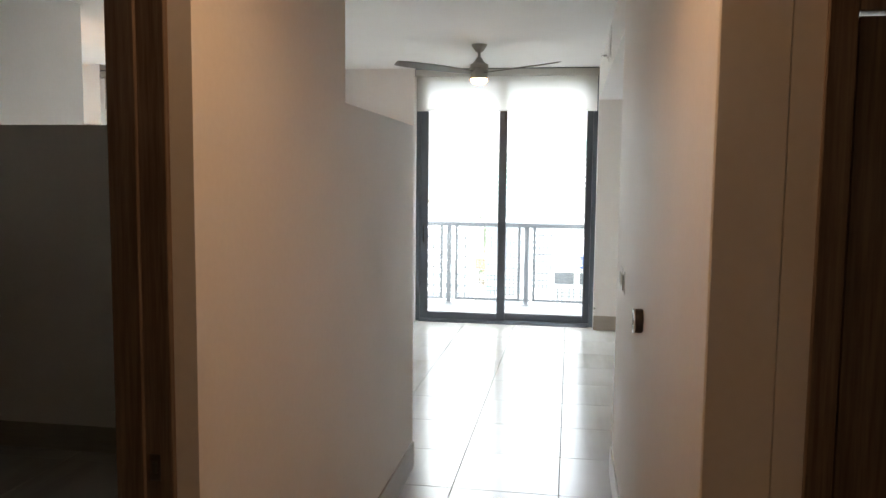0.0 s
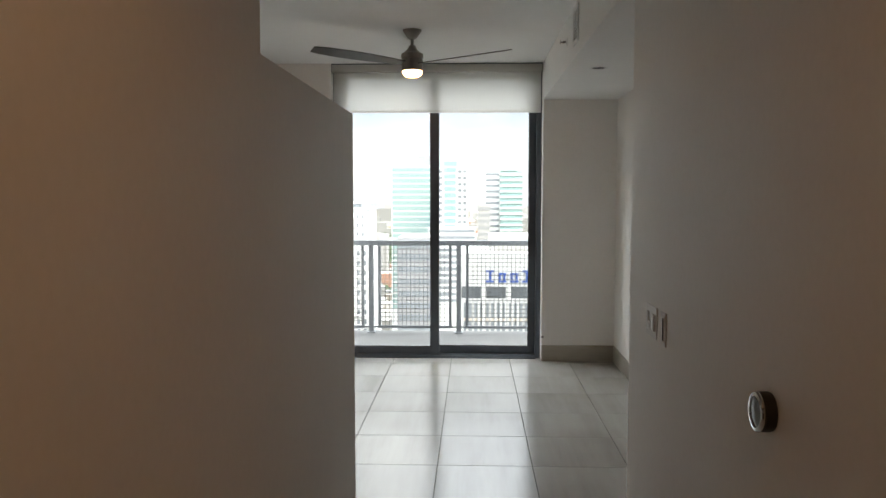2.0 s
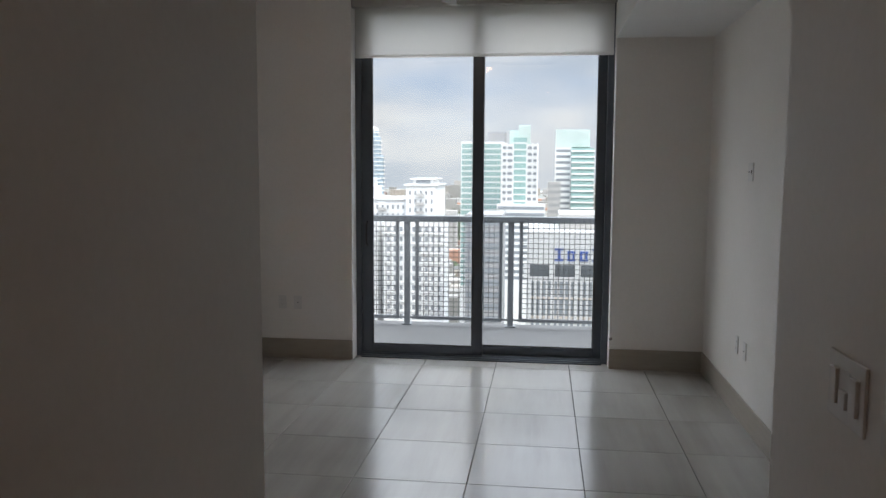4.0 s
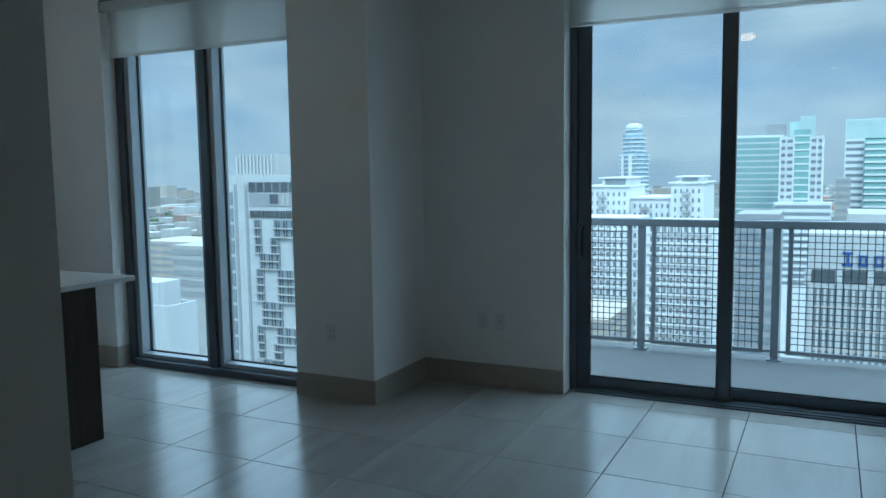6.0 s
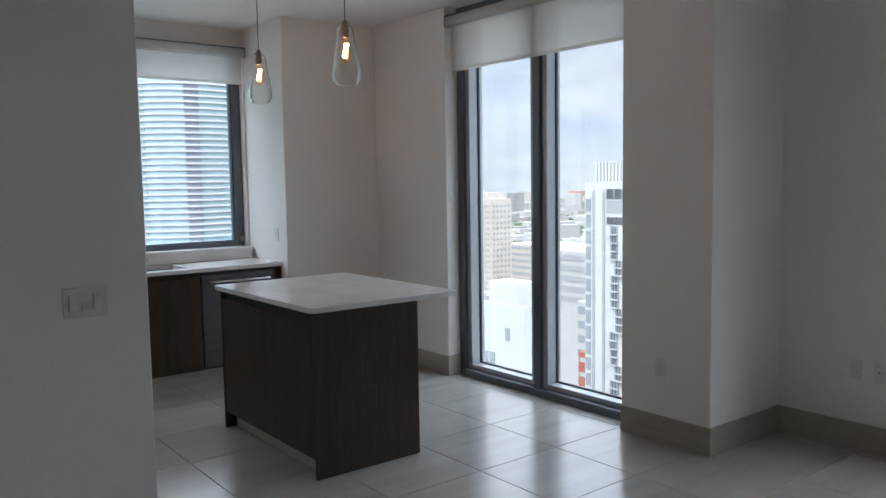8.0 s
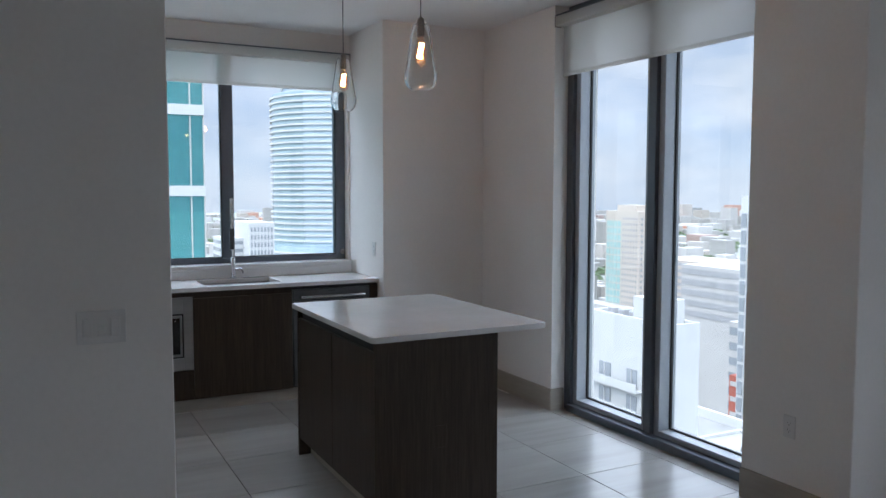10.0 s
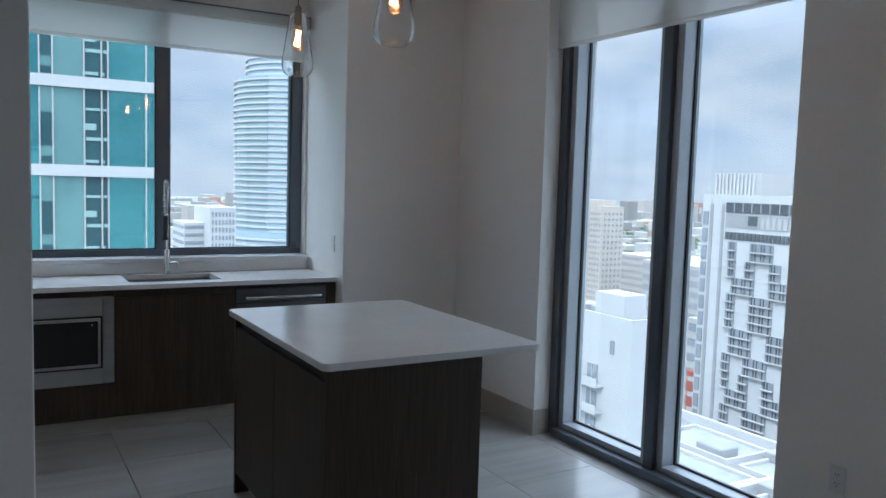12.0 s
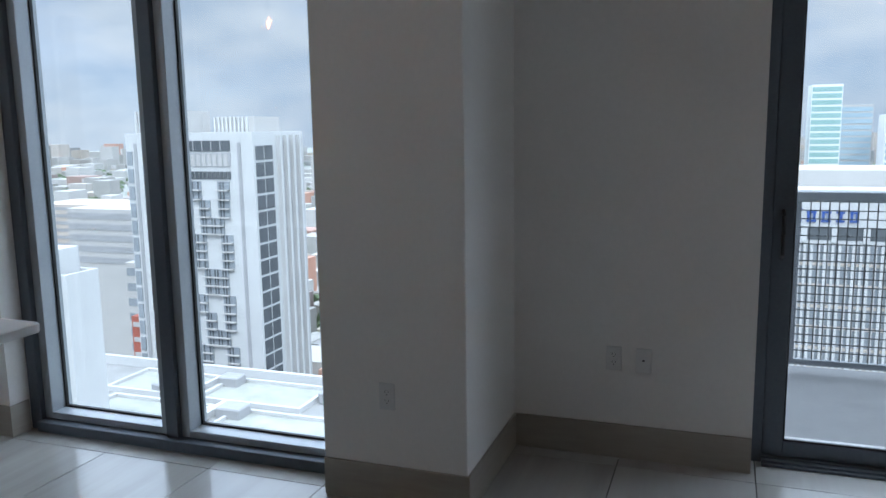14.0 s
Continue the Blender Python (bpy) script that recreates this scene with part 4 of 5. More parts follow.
WHITE_F = facade_paint("white_render", (0.40, 0.405, 0.40), (0.47, 0.475, 0.47))
WHITE_B = facade_paint("bright_white_render", (0.60, 0.605, 0.60), (0.68, 0.685, 0.68))
PALE_F = facade_paint("pale_concrete", (0.34, 0.335, 0.32), (0.41, 0.40, 0.385))
TAN_F = facade_paint("tan_concrete", (0.38, 0.335, 0.285), (0.45, 0.40, 0.35))
GREY_F = facade_paint("grey_concrete", (0.24, 0.245, 0.25), (0.32, 0.32, 0.325))
RED_F = facade_paint("red_render", (0.30, 0.085, 0.06), (0.36, 0.11, 0.08))
ROOF_F = facade_paint("white_roof", (0.19, 0.19, 0.185), (0.31, 0.305, 0.295))
MINT_F = facade_paint("mint_panel", (0.40, 0.54, 0.51), (0.48, 0.62, 0.58))
GARDEN_F = plain("roof_planting", (0.20, 0.215, 0.19), (0.36, 0.36, 0.33), 0.95, scale=0.5, bump=0.0)
# facade glass is lightened, with the haze of distance put into its colour
WIN_F = plain("facade_glass", (0.17, 0.19, 0.21), (0.27, 0.295, 0.315), 0.12, scale=0.2, bump=0, spec=0.8)
WIN_D = plain("dark_facade_glass", (0.05, 0.058, 0.066), (0.10, 0.11, 0.12), 0.15, scale=0.2, bump=0, spec=0.6)
GREEN_G = plain("green_glass", (0.20, 0.34, 0.32), (0.30, 0.44, 0.42), 0.15, scale=0.15, bump=0, spec=0.7)
BLUE_G = plain("pale_blue_glass", (0.24, 0.33, 0.38), (0.38, 0.47, 0.52), 0.12, scale=0.1, bump=0, spec=0.8)
TEAL_G = plain("teal_mirror_glass", (0.05, 0.25, 0.27), (0.13, 0.39, 0.41), 0.04, metal=0.8, scale=0.7, bump=0.05, spec=0.8)
BLUE_SIGN = plain("blue_sign", (0.02, 0.06, 0.22), (0.03, 0.08, 0.28), 0.4, scale=2, bump=0)


def windows(parent, face, at, u0, u1, z0, z1, cols, rows, fw, fh, mat, name="window", deep=0.12, skip=None):
    """A grid of window panes on one face; face 'y' looks towards -y at y=at, 'x' towards +x at x=at. All share one mesh."""
    du, dz = (u1 - u0) / cols, (z1 - z0) / rows
    w, h = du * fw / 2, dz * fh / 2
    bm = boxes((-w, w, -deep, deep, -h, h)) if face == "y" else boxes((-deep, deep, -w, w, -h, h))
    me = bpy.data.meshes.new(name)
    bm.to_mesh(me)
    bm.free()
    me.materials.append(mat)
    for r in range(rows):
        for c in range(cols):
            if skip and skip(c, r):
                continue
            u, z = u0 + (c + 0.5) * du, z0 + (r + 0.5) * dz
            ob = new(name, me)
            ob.parent = parent
            ob.location = (u, at, z) if face == "y" else (at, u, z)


def building(name, label, x0, x1, y0, y1, z1, mat, z0=-121.0):
    th = thing(name, label, "building")
    part("wall", boxes((x0, x1, y0, y1, z0, z1)), mat, th)
    return th


def roof_edge(th, x0, x1, y0, y1, z, mat, h=1.0, w=0.4):
    part("parapet", boxes((x0, x1, y0, y0 + w, z, z + h), (x0, x1, y1 - w, y1, z, z + h), (x0, x0 + w, y0 + w, y1 - w, z, z + h), (x1 - w, x1, y0 + w, y1 - w, z, z + h)), mat, th)


# tower with staggered window blocks
def staggered_tower():
    x0, x1, y0, y1, zt = -110.0, -81.6, 120, 138, 1.1
    th = building("apartment_tower", "white apartment tower with staggered dark window blocks", x0, x1, y0, y1, zt, WHITE_F)
    fx0, fx1 = -104.2, -86.4
    wide = fx1 - fx0
    crown = part("crown_band", boxes((fx0, fx1, y0 - 0.2, y0 + 0.1, -2.3, -0.4)), WIN_D, th)
    for i in range(1, 9):
        part("crown_post", boxes((fx0 + wide * i / 9 - 0.1, fx0 + wide * i / 9 + 0.1, y0 - 0.3, y0 - 0.2, -2.3, -0.4)), GREY_F, crown)
    terrace = part("terrace", boxes((fx0, fx1, y0 - 0.12, y0 + 0.1, -5.2, -2.7)), GREY_F, th)
    part("terrace_window", boxes((fx0 + 5.2, fx0 + 7.2, y0 - 0.2, y0 - 0.12, -4.6, -2.8)), WIN_D, terrace)
    part("terrace_glass", boxes(*[(fx0 + 8.0 + 1.2 * i, fx0 + 8.8 + 1.2 * i, y0 - 0.2, y0 - 0.12, -5.1, -2.9) for i in range(8)]), PALE_F, terrace)
    windows(th, "y", y0 - 0.1, fx0, fx1, -7.5, -6.0, 20, 1, 0.72, 0.95, WIN_D)
    rows = (
        (3.5, ((0.05, 0.16), (0.33, 0.62), (0.82, 0.97))),
        (3.3, ((0.06, 0.16), (0.28, 0.41), (0.58, 0.72), (0.82, 0.96))),
        (3.15, ((0.12, 0.41), (0.59, 0.88))),
        (6.6, ((0.06, 0.18), (0.36, 0.65), (0.83, 0.98))),
        (5.0, ((0.13, 0.42), (0.60, 0.90))),
    )
    z, k = -7.9, 0
    while z > -66:
        hh, row = rows[k % 5]
        for u0, u1 in row:
            a, b = fx0 + u0 * wide, fx0 + u1 * wide
            dy = 0.06 * (k % 3)
            blk = part("window_block", boxes((a, b, y0 - 0.12 - dy, y0 + 0.05, z - hh + 0.12, z)), WIN_F, th)
            n = max(2, round((b - a) / 0.62))
            m = max(2, round(hh / 1.65))
            bars = [(a + (b - a) * i / n - 0.13, a + (b - a) * i / n + 0.13, y0 - 0.2 - dy, y0 - 0.12 - dy, z - hh + 0.12, z) for i in range(1, n) if (i * 7 + k * 3) % 3]
            part("glazing_bar", boxes(*bars), WIN_D, blk)
            part("balcony_slab", boxes(*[(a, b, y0 - 0.75, y0 - 0.12 - dy, z - hh * j / m + 0.02, z - hh * j / m + 0.24) for j in range(1, m + 1)]), PALE_F, blk)
        z -= hh
        k += 1
    # grey strips on the flat front paint the shade of upright recesses
    for cx in (x0 + 2.3, x0 + 5.0, x1 - 2.9):
        part("recess_shade_strip", boxes((cx - 0.35, cx + 0.35, y0 - 0.12, y0 + 0.1, -62, -0.8)), GREY_F, th)
    windows(th, "y", y0 - 0.08, x0 + 0.2, x0 + 1.6, -62, -2, 1, 18, 0.85, 0.8, WIN_F)
    # side towards the sun: strips of glass between white fins
    windows(th, "x", x1 + 0.02, y0 + 0.5, y0 + 6.6, -62, -1.2, 2, 20, 0.85, 0.85, WIN_D)
    for k, yy in enumerate((8.0, 10.4, 12.8, 15.2)):
        part("fin", boxes((x1, x1 + 0.9, y0 + yy, y0 + yy + 0.7, -62, 0.4)), WHITE_F, th)
        part("glass_strip", boxes((x1 - 0.05, x1 + 0.1, y0 + yy + 0.7, y0 + yy + 2.4, -62, -0.2)), GREY_F, th)
    for a, b, yy, h in ((x0 - 0.6, x0 + 10.2, y0 + 4, 4.2), (x0 + 15.5, x1 - 4.0, y0 + 7, 2.9)):
        sc = part("plant_screen", boxes((a, b, yy, yy + 9, zt, zt + h)), PALE_F, th)
        n = int((b - a) / 0.9)
        part("slats", boxes(*[(a + 0.9 * i, a + 0.9 * i + 0.45, yy - 0.25, yy - 0.02, zt, zt + h) for i in range(n)]), WHITE_F, sc)


staggered_tower()


# low white roof in front of it
def near_roof():
    th = building("podium_building", "large low building with a white flat roof", -112, -30, 62, 104, -39, ROOF_F)
    roof_edge(th, -112, -30, 62, 104, -39, WHITE_F, 1.6, 0.8)
    part("plinth", boxes((-90, -40, 78, 80, -39, -37.6), (-70, -69, 64, 91, -39, -38.0)), WHITE_F, th)
    for xa, xb, ya, yb in ((-92, -78, 92, 101), (-75, -58, 92, 101), (-88, -71, 81.5, 89), (-66, -48, 81.5, 89)):
        part("roof_garden", boxes((xa, xb, ya, yb, -39, -38.7)), GARDEN_F, th, "grey-green planted roof bed")
        part("kerb", boxes((xa - 0.5, xb + 0.5, ya - 0.5, ya, -39, -38.2), (xa - 0.5, xb + 0.5, yb, yb + 0.5, -39, -38.2), (xa - 0.5, xa, ya, yb, -39, -38.2), (xb, xb + 0.5, ya, yb, -39, -38.2)), WHITE_F, th)
    for x, y, w in ((-84, 92, 5), (-76, 98, 3.5), (-68, 86, 4), (-80, 72, 4), (-60, 70, 6), (-57, 96, 5)):
        part("roof_unit", boxes((x, x + w, y, y + w * 0.8, -39, -37.2), bevel=0.2), GREY_F, th)


near_roof()


def white_block():
    th = building("white_apartment_block", "plain white apartment block with small balconies", -80.5, -66, 60, 64.5, -14.2, WHITE_F)
    part("stair_tower", boxes((-73, -68, 60.6, 64, -14.3, -10.8)), WHITE_F, th)
    roof_edge(th, -80.5, -66, 60, 64.5, -14.2, WHITE_F, 0.9)
    for k in range(6):
        z = -19.6 - 3.2 * k
        for a, b in ((-78.4, -76.2), (-73.2, -71.4)):
            w = part("window", boxes((a, b, 59.9, 60.1, z - 2.2, z)), WIN_F, th)
            part("window_bar", boxes(((a + b) / 2 - 0.06, (a + b) / 2 + 0.06, 59.8, 59.9, z - 2.2, z)), WHITE_F, w)
        part("balcony", boxes((-79.4, -70.4, 58.9, 60, z - 2.5, z - 2.3), (-79.4, -70.4, 58.9, 59.0, z - 2.3, z - 1.4)), WHITE_F, th)
    part("window", boxes((-69.4, -68.7, 59.9, 60.1, -17.8, -16.2)), WIN_F, th)
    for x in (-79.5, -77.5, -75.5):
        part("roof_unit", boxes((x, x + 1.2, 62, 63.4, -14.2, -13.0), bevel=0.1), GREY_F, th)


white_block()


def tan_tower():
    th = building("tan_office_tower", "tan office tower with a green glass front", -271, -250, 218, 230, -6, TAN_F)
    windows(th, "y", 218, -270.5, -261, -46, -10, 4, 12, 0.82, 0.82, GREEN_G)
    windows(th, "y", 218, -260.5, -250.5, -46, -8, 6, 16, 0.4, 0.45, WIN_F)
    windows(th, "x", -250, 218.5, 229.5, -46, -8, 5, 16, 0.4, 0.45, WIN_F)
    part("crown", boxes((-266, -254, 220, 229, -6, -3.5)), TAN_F, th)
    part("base_block", boxes((-274, -246, 210, 217.8, -121, -46)), PALE_F, th)


tan_tower()


def banded(name, label, x0, x1, y0, y1, z1, mat, glass, n, pitch=3.4, frac=0.5, z0=-121.0, sides=True):
    """A block with a continuous window band on every storey."""
    th = building(name, label, x0, x1, y0, y1, z1, mat, z0)
    for k in range(n):
        z = z1 - 1.2 - pitch * k
        rows = [(x0 + 0.4, x1 - 0.4, y0 - 0.15, y0 + 0.1, z - pitch * frac, z)]
        if sides:
            rows += [(x1 - 0.1, x1 + 0.15, y0 + 0.4, y1 - 0.4, z - pitch * frac, z), (x0 - 0.15, x0 + 0.1, y0 + 0.4, y1 - 0.4, z - pitch * frac, z)]
        part("window_band", boxes(*rows), glass, th)
    return th


banded("parking_garage", "pale concrete parking garage with open decks", -203, -176, 196, 235, -23, PALE_F, GREY_F, 5, 3.6, 0.55)
banded("glass_office", "grey office block with ribbon windows", -125, -113, 134, 160, -27, PALE_F, WIN_F, 12)
banded("red_building", "small red apartment house", -115.4, -110.3, 124, 132, -36.1, RED_F, PALE_F, 8, 3.2, 0.3)
banded("beige_block", "long beige office block with ribbon windows", -330, -240, 300, 330, -34, TAN_F, GREY_F, 8, 3.6, 0.45)
banded("beige_block", "long beige office block with ribbon windows", -250, -200, 270, 300, -42, PALE_F, GREY_F, 8, 3.6, 0.45)
banded("glass_office", "low dark glass office block", -220, -196, 238, 260, -30, WHITE_F, WIN_F, 6, 3.6, 0.6)
banded("beige_block", "pale office block with ribbon windows", -70, -48, 185, 215, -36, TAN_F, GREY_F, 10, 3.4, 0.4)
banded("beige_block", "pale office block with ribbon windows", -118, -96, 215, 240, -18, PALE_F, WIN_F, 14, 3.4, 0.4)


# view over the balcony
def white_complex():
    th = thing("white_apartment_complex", "white stepped apartment complex with many windows", "building")
    for x0, x1, z1 in ((-74, -60, -5.0), (-60, -46.3, -9.0), (-46.3, -36, -4.0)):
        y = 262 if z1 < -8 else 259.5
        wall = part("wall", boxes((x0, x1, y, 285, -121, z1)), WHITE_B, th)
        cols = 7 if x1 - x0 > 12 else 5
        windows(wall, "y", y, x0 + 0.5, x1 - 0.5, z1 - 51, z1 - 1.0, cols, 17, 0.36, 0.48, WIN_F)
        part("roof_lip", boxes((x0 - 0.6, x1 + 0.6, y - 0.8, 285, z1, z1 + 0.5)), WHITE_B, wall)
        for k in range(17):
            zb = z1 - 51 + 50.0 * k / 17
            part("balcony", boxes((x0 + 3.6, x0 + 6.4, y - 1.2, y, zb + 0.2, zb + 0.45), (x0 + 3.6, x0 + 6.4, y - 1.2, y - 1.1, zb + 0.45, zb + 1.3)), PALE_F, wall)
    part("penthouse", boxes((-70, -60.5, 263, 280, -4.5, -2.2), (-71, -59.5, 262, 281, -2.2, -1.8)), WHITE_B, th)
    part("penthouse", boxes((-44.5, -37.5, 264, 280, -3.5, -2.0), (-45.5, -36.5, 263, 281, -2.0, -1.6)), WHITE_B, th)
    part("penthouse_glass", boxes((-69, -62, 262.8, 263.1, -4.3, -2.4), (-43.5, -38.5, 263.8, 264.1, -3.3, -2.2)), WIN_F, th)


white_complex()


def stepped_glass_tower():
    th = thing("slender_glass_tower", "slender glass tower with white balcony rings", "building")
    cx, cy = -134.3, 600
    for r0, z0, z1 in ((10.4, -121, 12), (8.2, 12, 26), (6.2, 26, 31)):
        part("shaft", lathe([(r0, z0), (r0, z1), (0.0, z1)], 24, (cx, cy, 0)), BLUE_G, th, smooth=True)
    for k in range(22):
        z = -38 + 3.2 * k
        if z > 30:
            break
        rr = 11.3 if z < 11 else (9 if z < 25 else 7)
        part("balcony_ring", lathe([(rr - 1.6, z), (rr, z), (rr, z + 0.8), (rr - 1.6, z + 0.8)], 24, (cx, cy, 0)), WHITE_B, th, smooth=True)
    part("pier", boxes((cx - 1.6, cx + 1.0, cy - 11.6, cy - 9.0, -60, 11), (cx - 7.6, cx - 5.8, cy - 9.6, cy - 7.6, -60, 11)), WHITE_B, th)
    part("crown", lathe([(6.4, 31), (6.0, 33.2), (2.5, 34.4), (0.0, 34.6)], 20, (cx, cy, 0)), WHITE_B, th, smooth=True)


stepped_glass_tower()
g = banded("green_glass_tower", "green glass office tower with white floor lines", -44.3, -21, 420, 450, 16.5, WHITE_B, GREEN_G, 26, 3.0, 0.72)
part("mullion", boxes(*[(-44.3 + 1.94 * k - 0.12, -44.3 + 1.94 * k + 0.12, 419.6, 419.85, -62, 15.3) for k in range(1, 12)]), PALE_F, g)
part("plant_room", boxes((-30, -20.8, 425, 440, 16.5, 21.8)), GREY_F, g)
t2 = banded("white_green_tower", "tall white tower with a mint glass centre", -20.4, -2.5, 380, 400, 14, WHITE_B, WIN_F, 24, 3.1, 0.45, sides=False)
part("mint_centre", boxes((-14.5, -8.0, 379.2, 379.7, -60, 17)), GREEN_G, t2)
part("pier", boxes(*[(x - 0.35, x + 0.35, 379.0, 379.75, -60, 14.4) for x in (-20.0, -17.6, -14.6, -7.9, -5.2, -2.9)]), WHITE_B, t2)
part("floor_line", boxes(*[(-14.2, -8.3, 378.9, 379.2, 14 - 3.1 * k, 14.7 - 3.1 * k) for k in range(22)]), WHITE_B, t2)
part("crown", boxes((-12.0, -6.4, 379.95, 392, 14, 23), (-16.4, -12.1, 380, 392, 14, 20.5)), MINT_F, t2)
part("crown_bar", boxes(*[(-12.0 + 0.7 * k, -11.8 + 0.7 * k, 379.6, 379.94, 14.5, 22.8) for k in range(9)]), WHITE_B, t2)
banded("white_green_tower", "white podium tower below the mint one", -22, 1.3, 376, 379, -15, WHITE_B, WIN_F, 12, 3.1, 0.5, sides=False)
t3 = banded("white_green_tower", "white and green residential tower", 6.4, 14.6, 420, 440, 13.6, WHITE_B, WIN_F, 24, 3.1, 0.45, sides=False)
part("glass_wing", boxes((14.7, 26.5, 417, 440, -121, 13)), GREEN_G, t3)
part("crown", boxes((6.5, 24.5, 424, 440, 13.6, 23)), MINT_F, t3)
part("crown_bar", boxes(*[(6.6 + 1.0 * k, 6.9 + 1.0 * k, 423.5, 423.95, 14, 22.8) for k in range(18)]), WHITE_B, t3)
for k in range(20):
    part("floor_line", boxes((14.6, 26.7, 416.2, 416.95, -46 + 3.0 * k, -45.1 + 3.0 * k)), WHITE_B, t3)
banded("glass_tower", "pale glass tower in the distance", 38, 52, 430, 450, 19, WHITE_B, GREEN_G, 24, 3.2, 0.7, sides=False)
banded("glass_tower", "blue-grey glass tower in the distance", 56, 72, 470, 490, 9.5, PALE_F, BLUE_G, 22, 3.2, 0.7, sides=False)
banded("glass_tower", "blue-grey glass tower in the distance", 73, 84, 440, 460, 4, WHITE_B, BLUE_G, 22, 3.2, 0.6, sides=False)
banded("grey_office_block", "grey office block behind the railing", -20.5, -10.5, 205, 225, -10.5, GREY_F, WIN_F, 16, 3.3, 0.5, sides=False)
banded("grey_office_block", "grey mid-rise block in the distance", 2.5, 9, 400, 410, -4.5, PALE_F, GREY_F, 14, 3.3, 0.5, sides=False)
for bx0, bx1, by, bz in ((-49, -30, 235, -14.5), (-72, -52, 240, -14)):
    sb = building("white_slab_block", "white slab block with many small windows and balconies", bx0, bx1, by, by + 14, bz, WHITE_B)
    windows(sb, "y", by, bx0 + 0.5, bx1 - 0.5, bz - 44, bz - 1, 9, 14, 0.42, 0.5, WIN_F)
    for bk in range(14):
        part("floor_line", boxes((bx0, bx1, by - 0.5, by, bz - 44 + bk * 43 / 14, bz - 43.6 + bk * 43 / 14)), WHITE_B, sb)


def bank_tower():
    x0, x1, y0, y1 = -2.5, 40, 140, 172
    th = building("bank_building", "white office building with a blue rooftop sign and tall fins", x0, x1, y0, y1, -9.8, WHITE_F)
    # dark band set on the wall; the recess's shade is its colour
    part("recess_shade_band", boxes((x0 + 0.6, x1 - 0.5, y0 - 0.1, y0 + 0.3, -18.1, -15.9)), WIN_D, th)
    for k in range(9):
        part("pier", boxes((x0 + 4.7 * k - 0.5, x0 + 4.7 * k + 0.5, y0 - 0.5, y0 + 0.1, -18.4, -15.7)), WHITE_F, th)
    part("glass_front", boxes((x0 + 0.5, x1 - 0.5, y0 - 0.1, y0 + 0.3, -80, -19.0)), WIN_F, th)
    n = 40
    for k in range(n):
        x = x0 + 0.6 + (x1 - x0 - 1.2) * k / (n - 1)
        big = k % 4 == 0
        part("fin", boxes((x - (0.34 if big else 0.2), x + (0.34 if big else 0.2), y0 - (0.9 if big else 0.5), y0 - 0.1, -80, -18.6)), WHITE_F, th)
    for k in range(12):
        part("floor_line", boxes((x0 + 0.4, x1 - 0.4, y0 - 0.35, y0 - 0.1, -22.4 - 3.6 * k, -21.9 - 3.6 * k)), TAN_F, th)
    part("roof_house", boxes((x0 + 6, x1 - 6, y0 + 8, y1 - 6, -9.8, -7.0)), PALE_F, th)
    sg = thing("roof_sign", "blue lettered sign band on the white office building", "sign")
    z0, z1, yy = -15.1, -13.3, y0 - 0.12
    x = 2.5
    # plain strokes in place of the lettering
    for k, w in enumerate((1.7, 1.6, 1.7, 1.8, 1.6, 1.6, 1.4, 1.5)):
        top = z1 + (0.5 if k in (0, 3) else 0)
        t = 0.34
        rows = [(x + 0.1, x + w, yy - 0.2, yy, z0, z0 + t), (x + 0.1, x + w, yy - 0.2, yy, top - t, top)]
        if k % 3 == 0:
            rows.append((x + w * 0.42, x + w * 0.42 + 0.45, yy - 0.2, yy, z0 + t, top - t))
        else:
            rows += [(x + 0.2, x + 0.6, yy - 0.2, yy, z0 + t, top - t), (x + w - 0.5, x + w - 0.15, yy - 0.2, yy, z0 + t, top - t)]
        part("letter_shape", boxes(*rows), BLUE_SIGN, sg)
        x += w + 0.62


bank_tower()


# view from the kitchen
# dark tone for balconies and reflections painted into the mirror front
TEAL_D = plain("dark_teal_glass", (0.012, 0.05, 0.058), (0.03, 0.095, 0.105), 0.08, scale=0.8, bump=0.0, spec=0.6)
TEAL_P = plain("pale_teal_pane", (0.14, 0.29, 0.29), (0.20, 0.37, 0.36), 0.08, metal=0.5, scale=0.4, bump=0.0, spec=0.8)


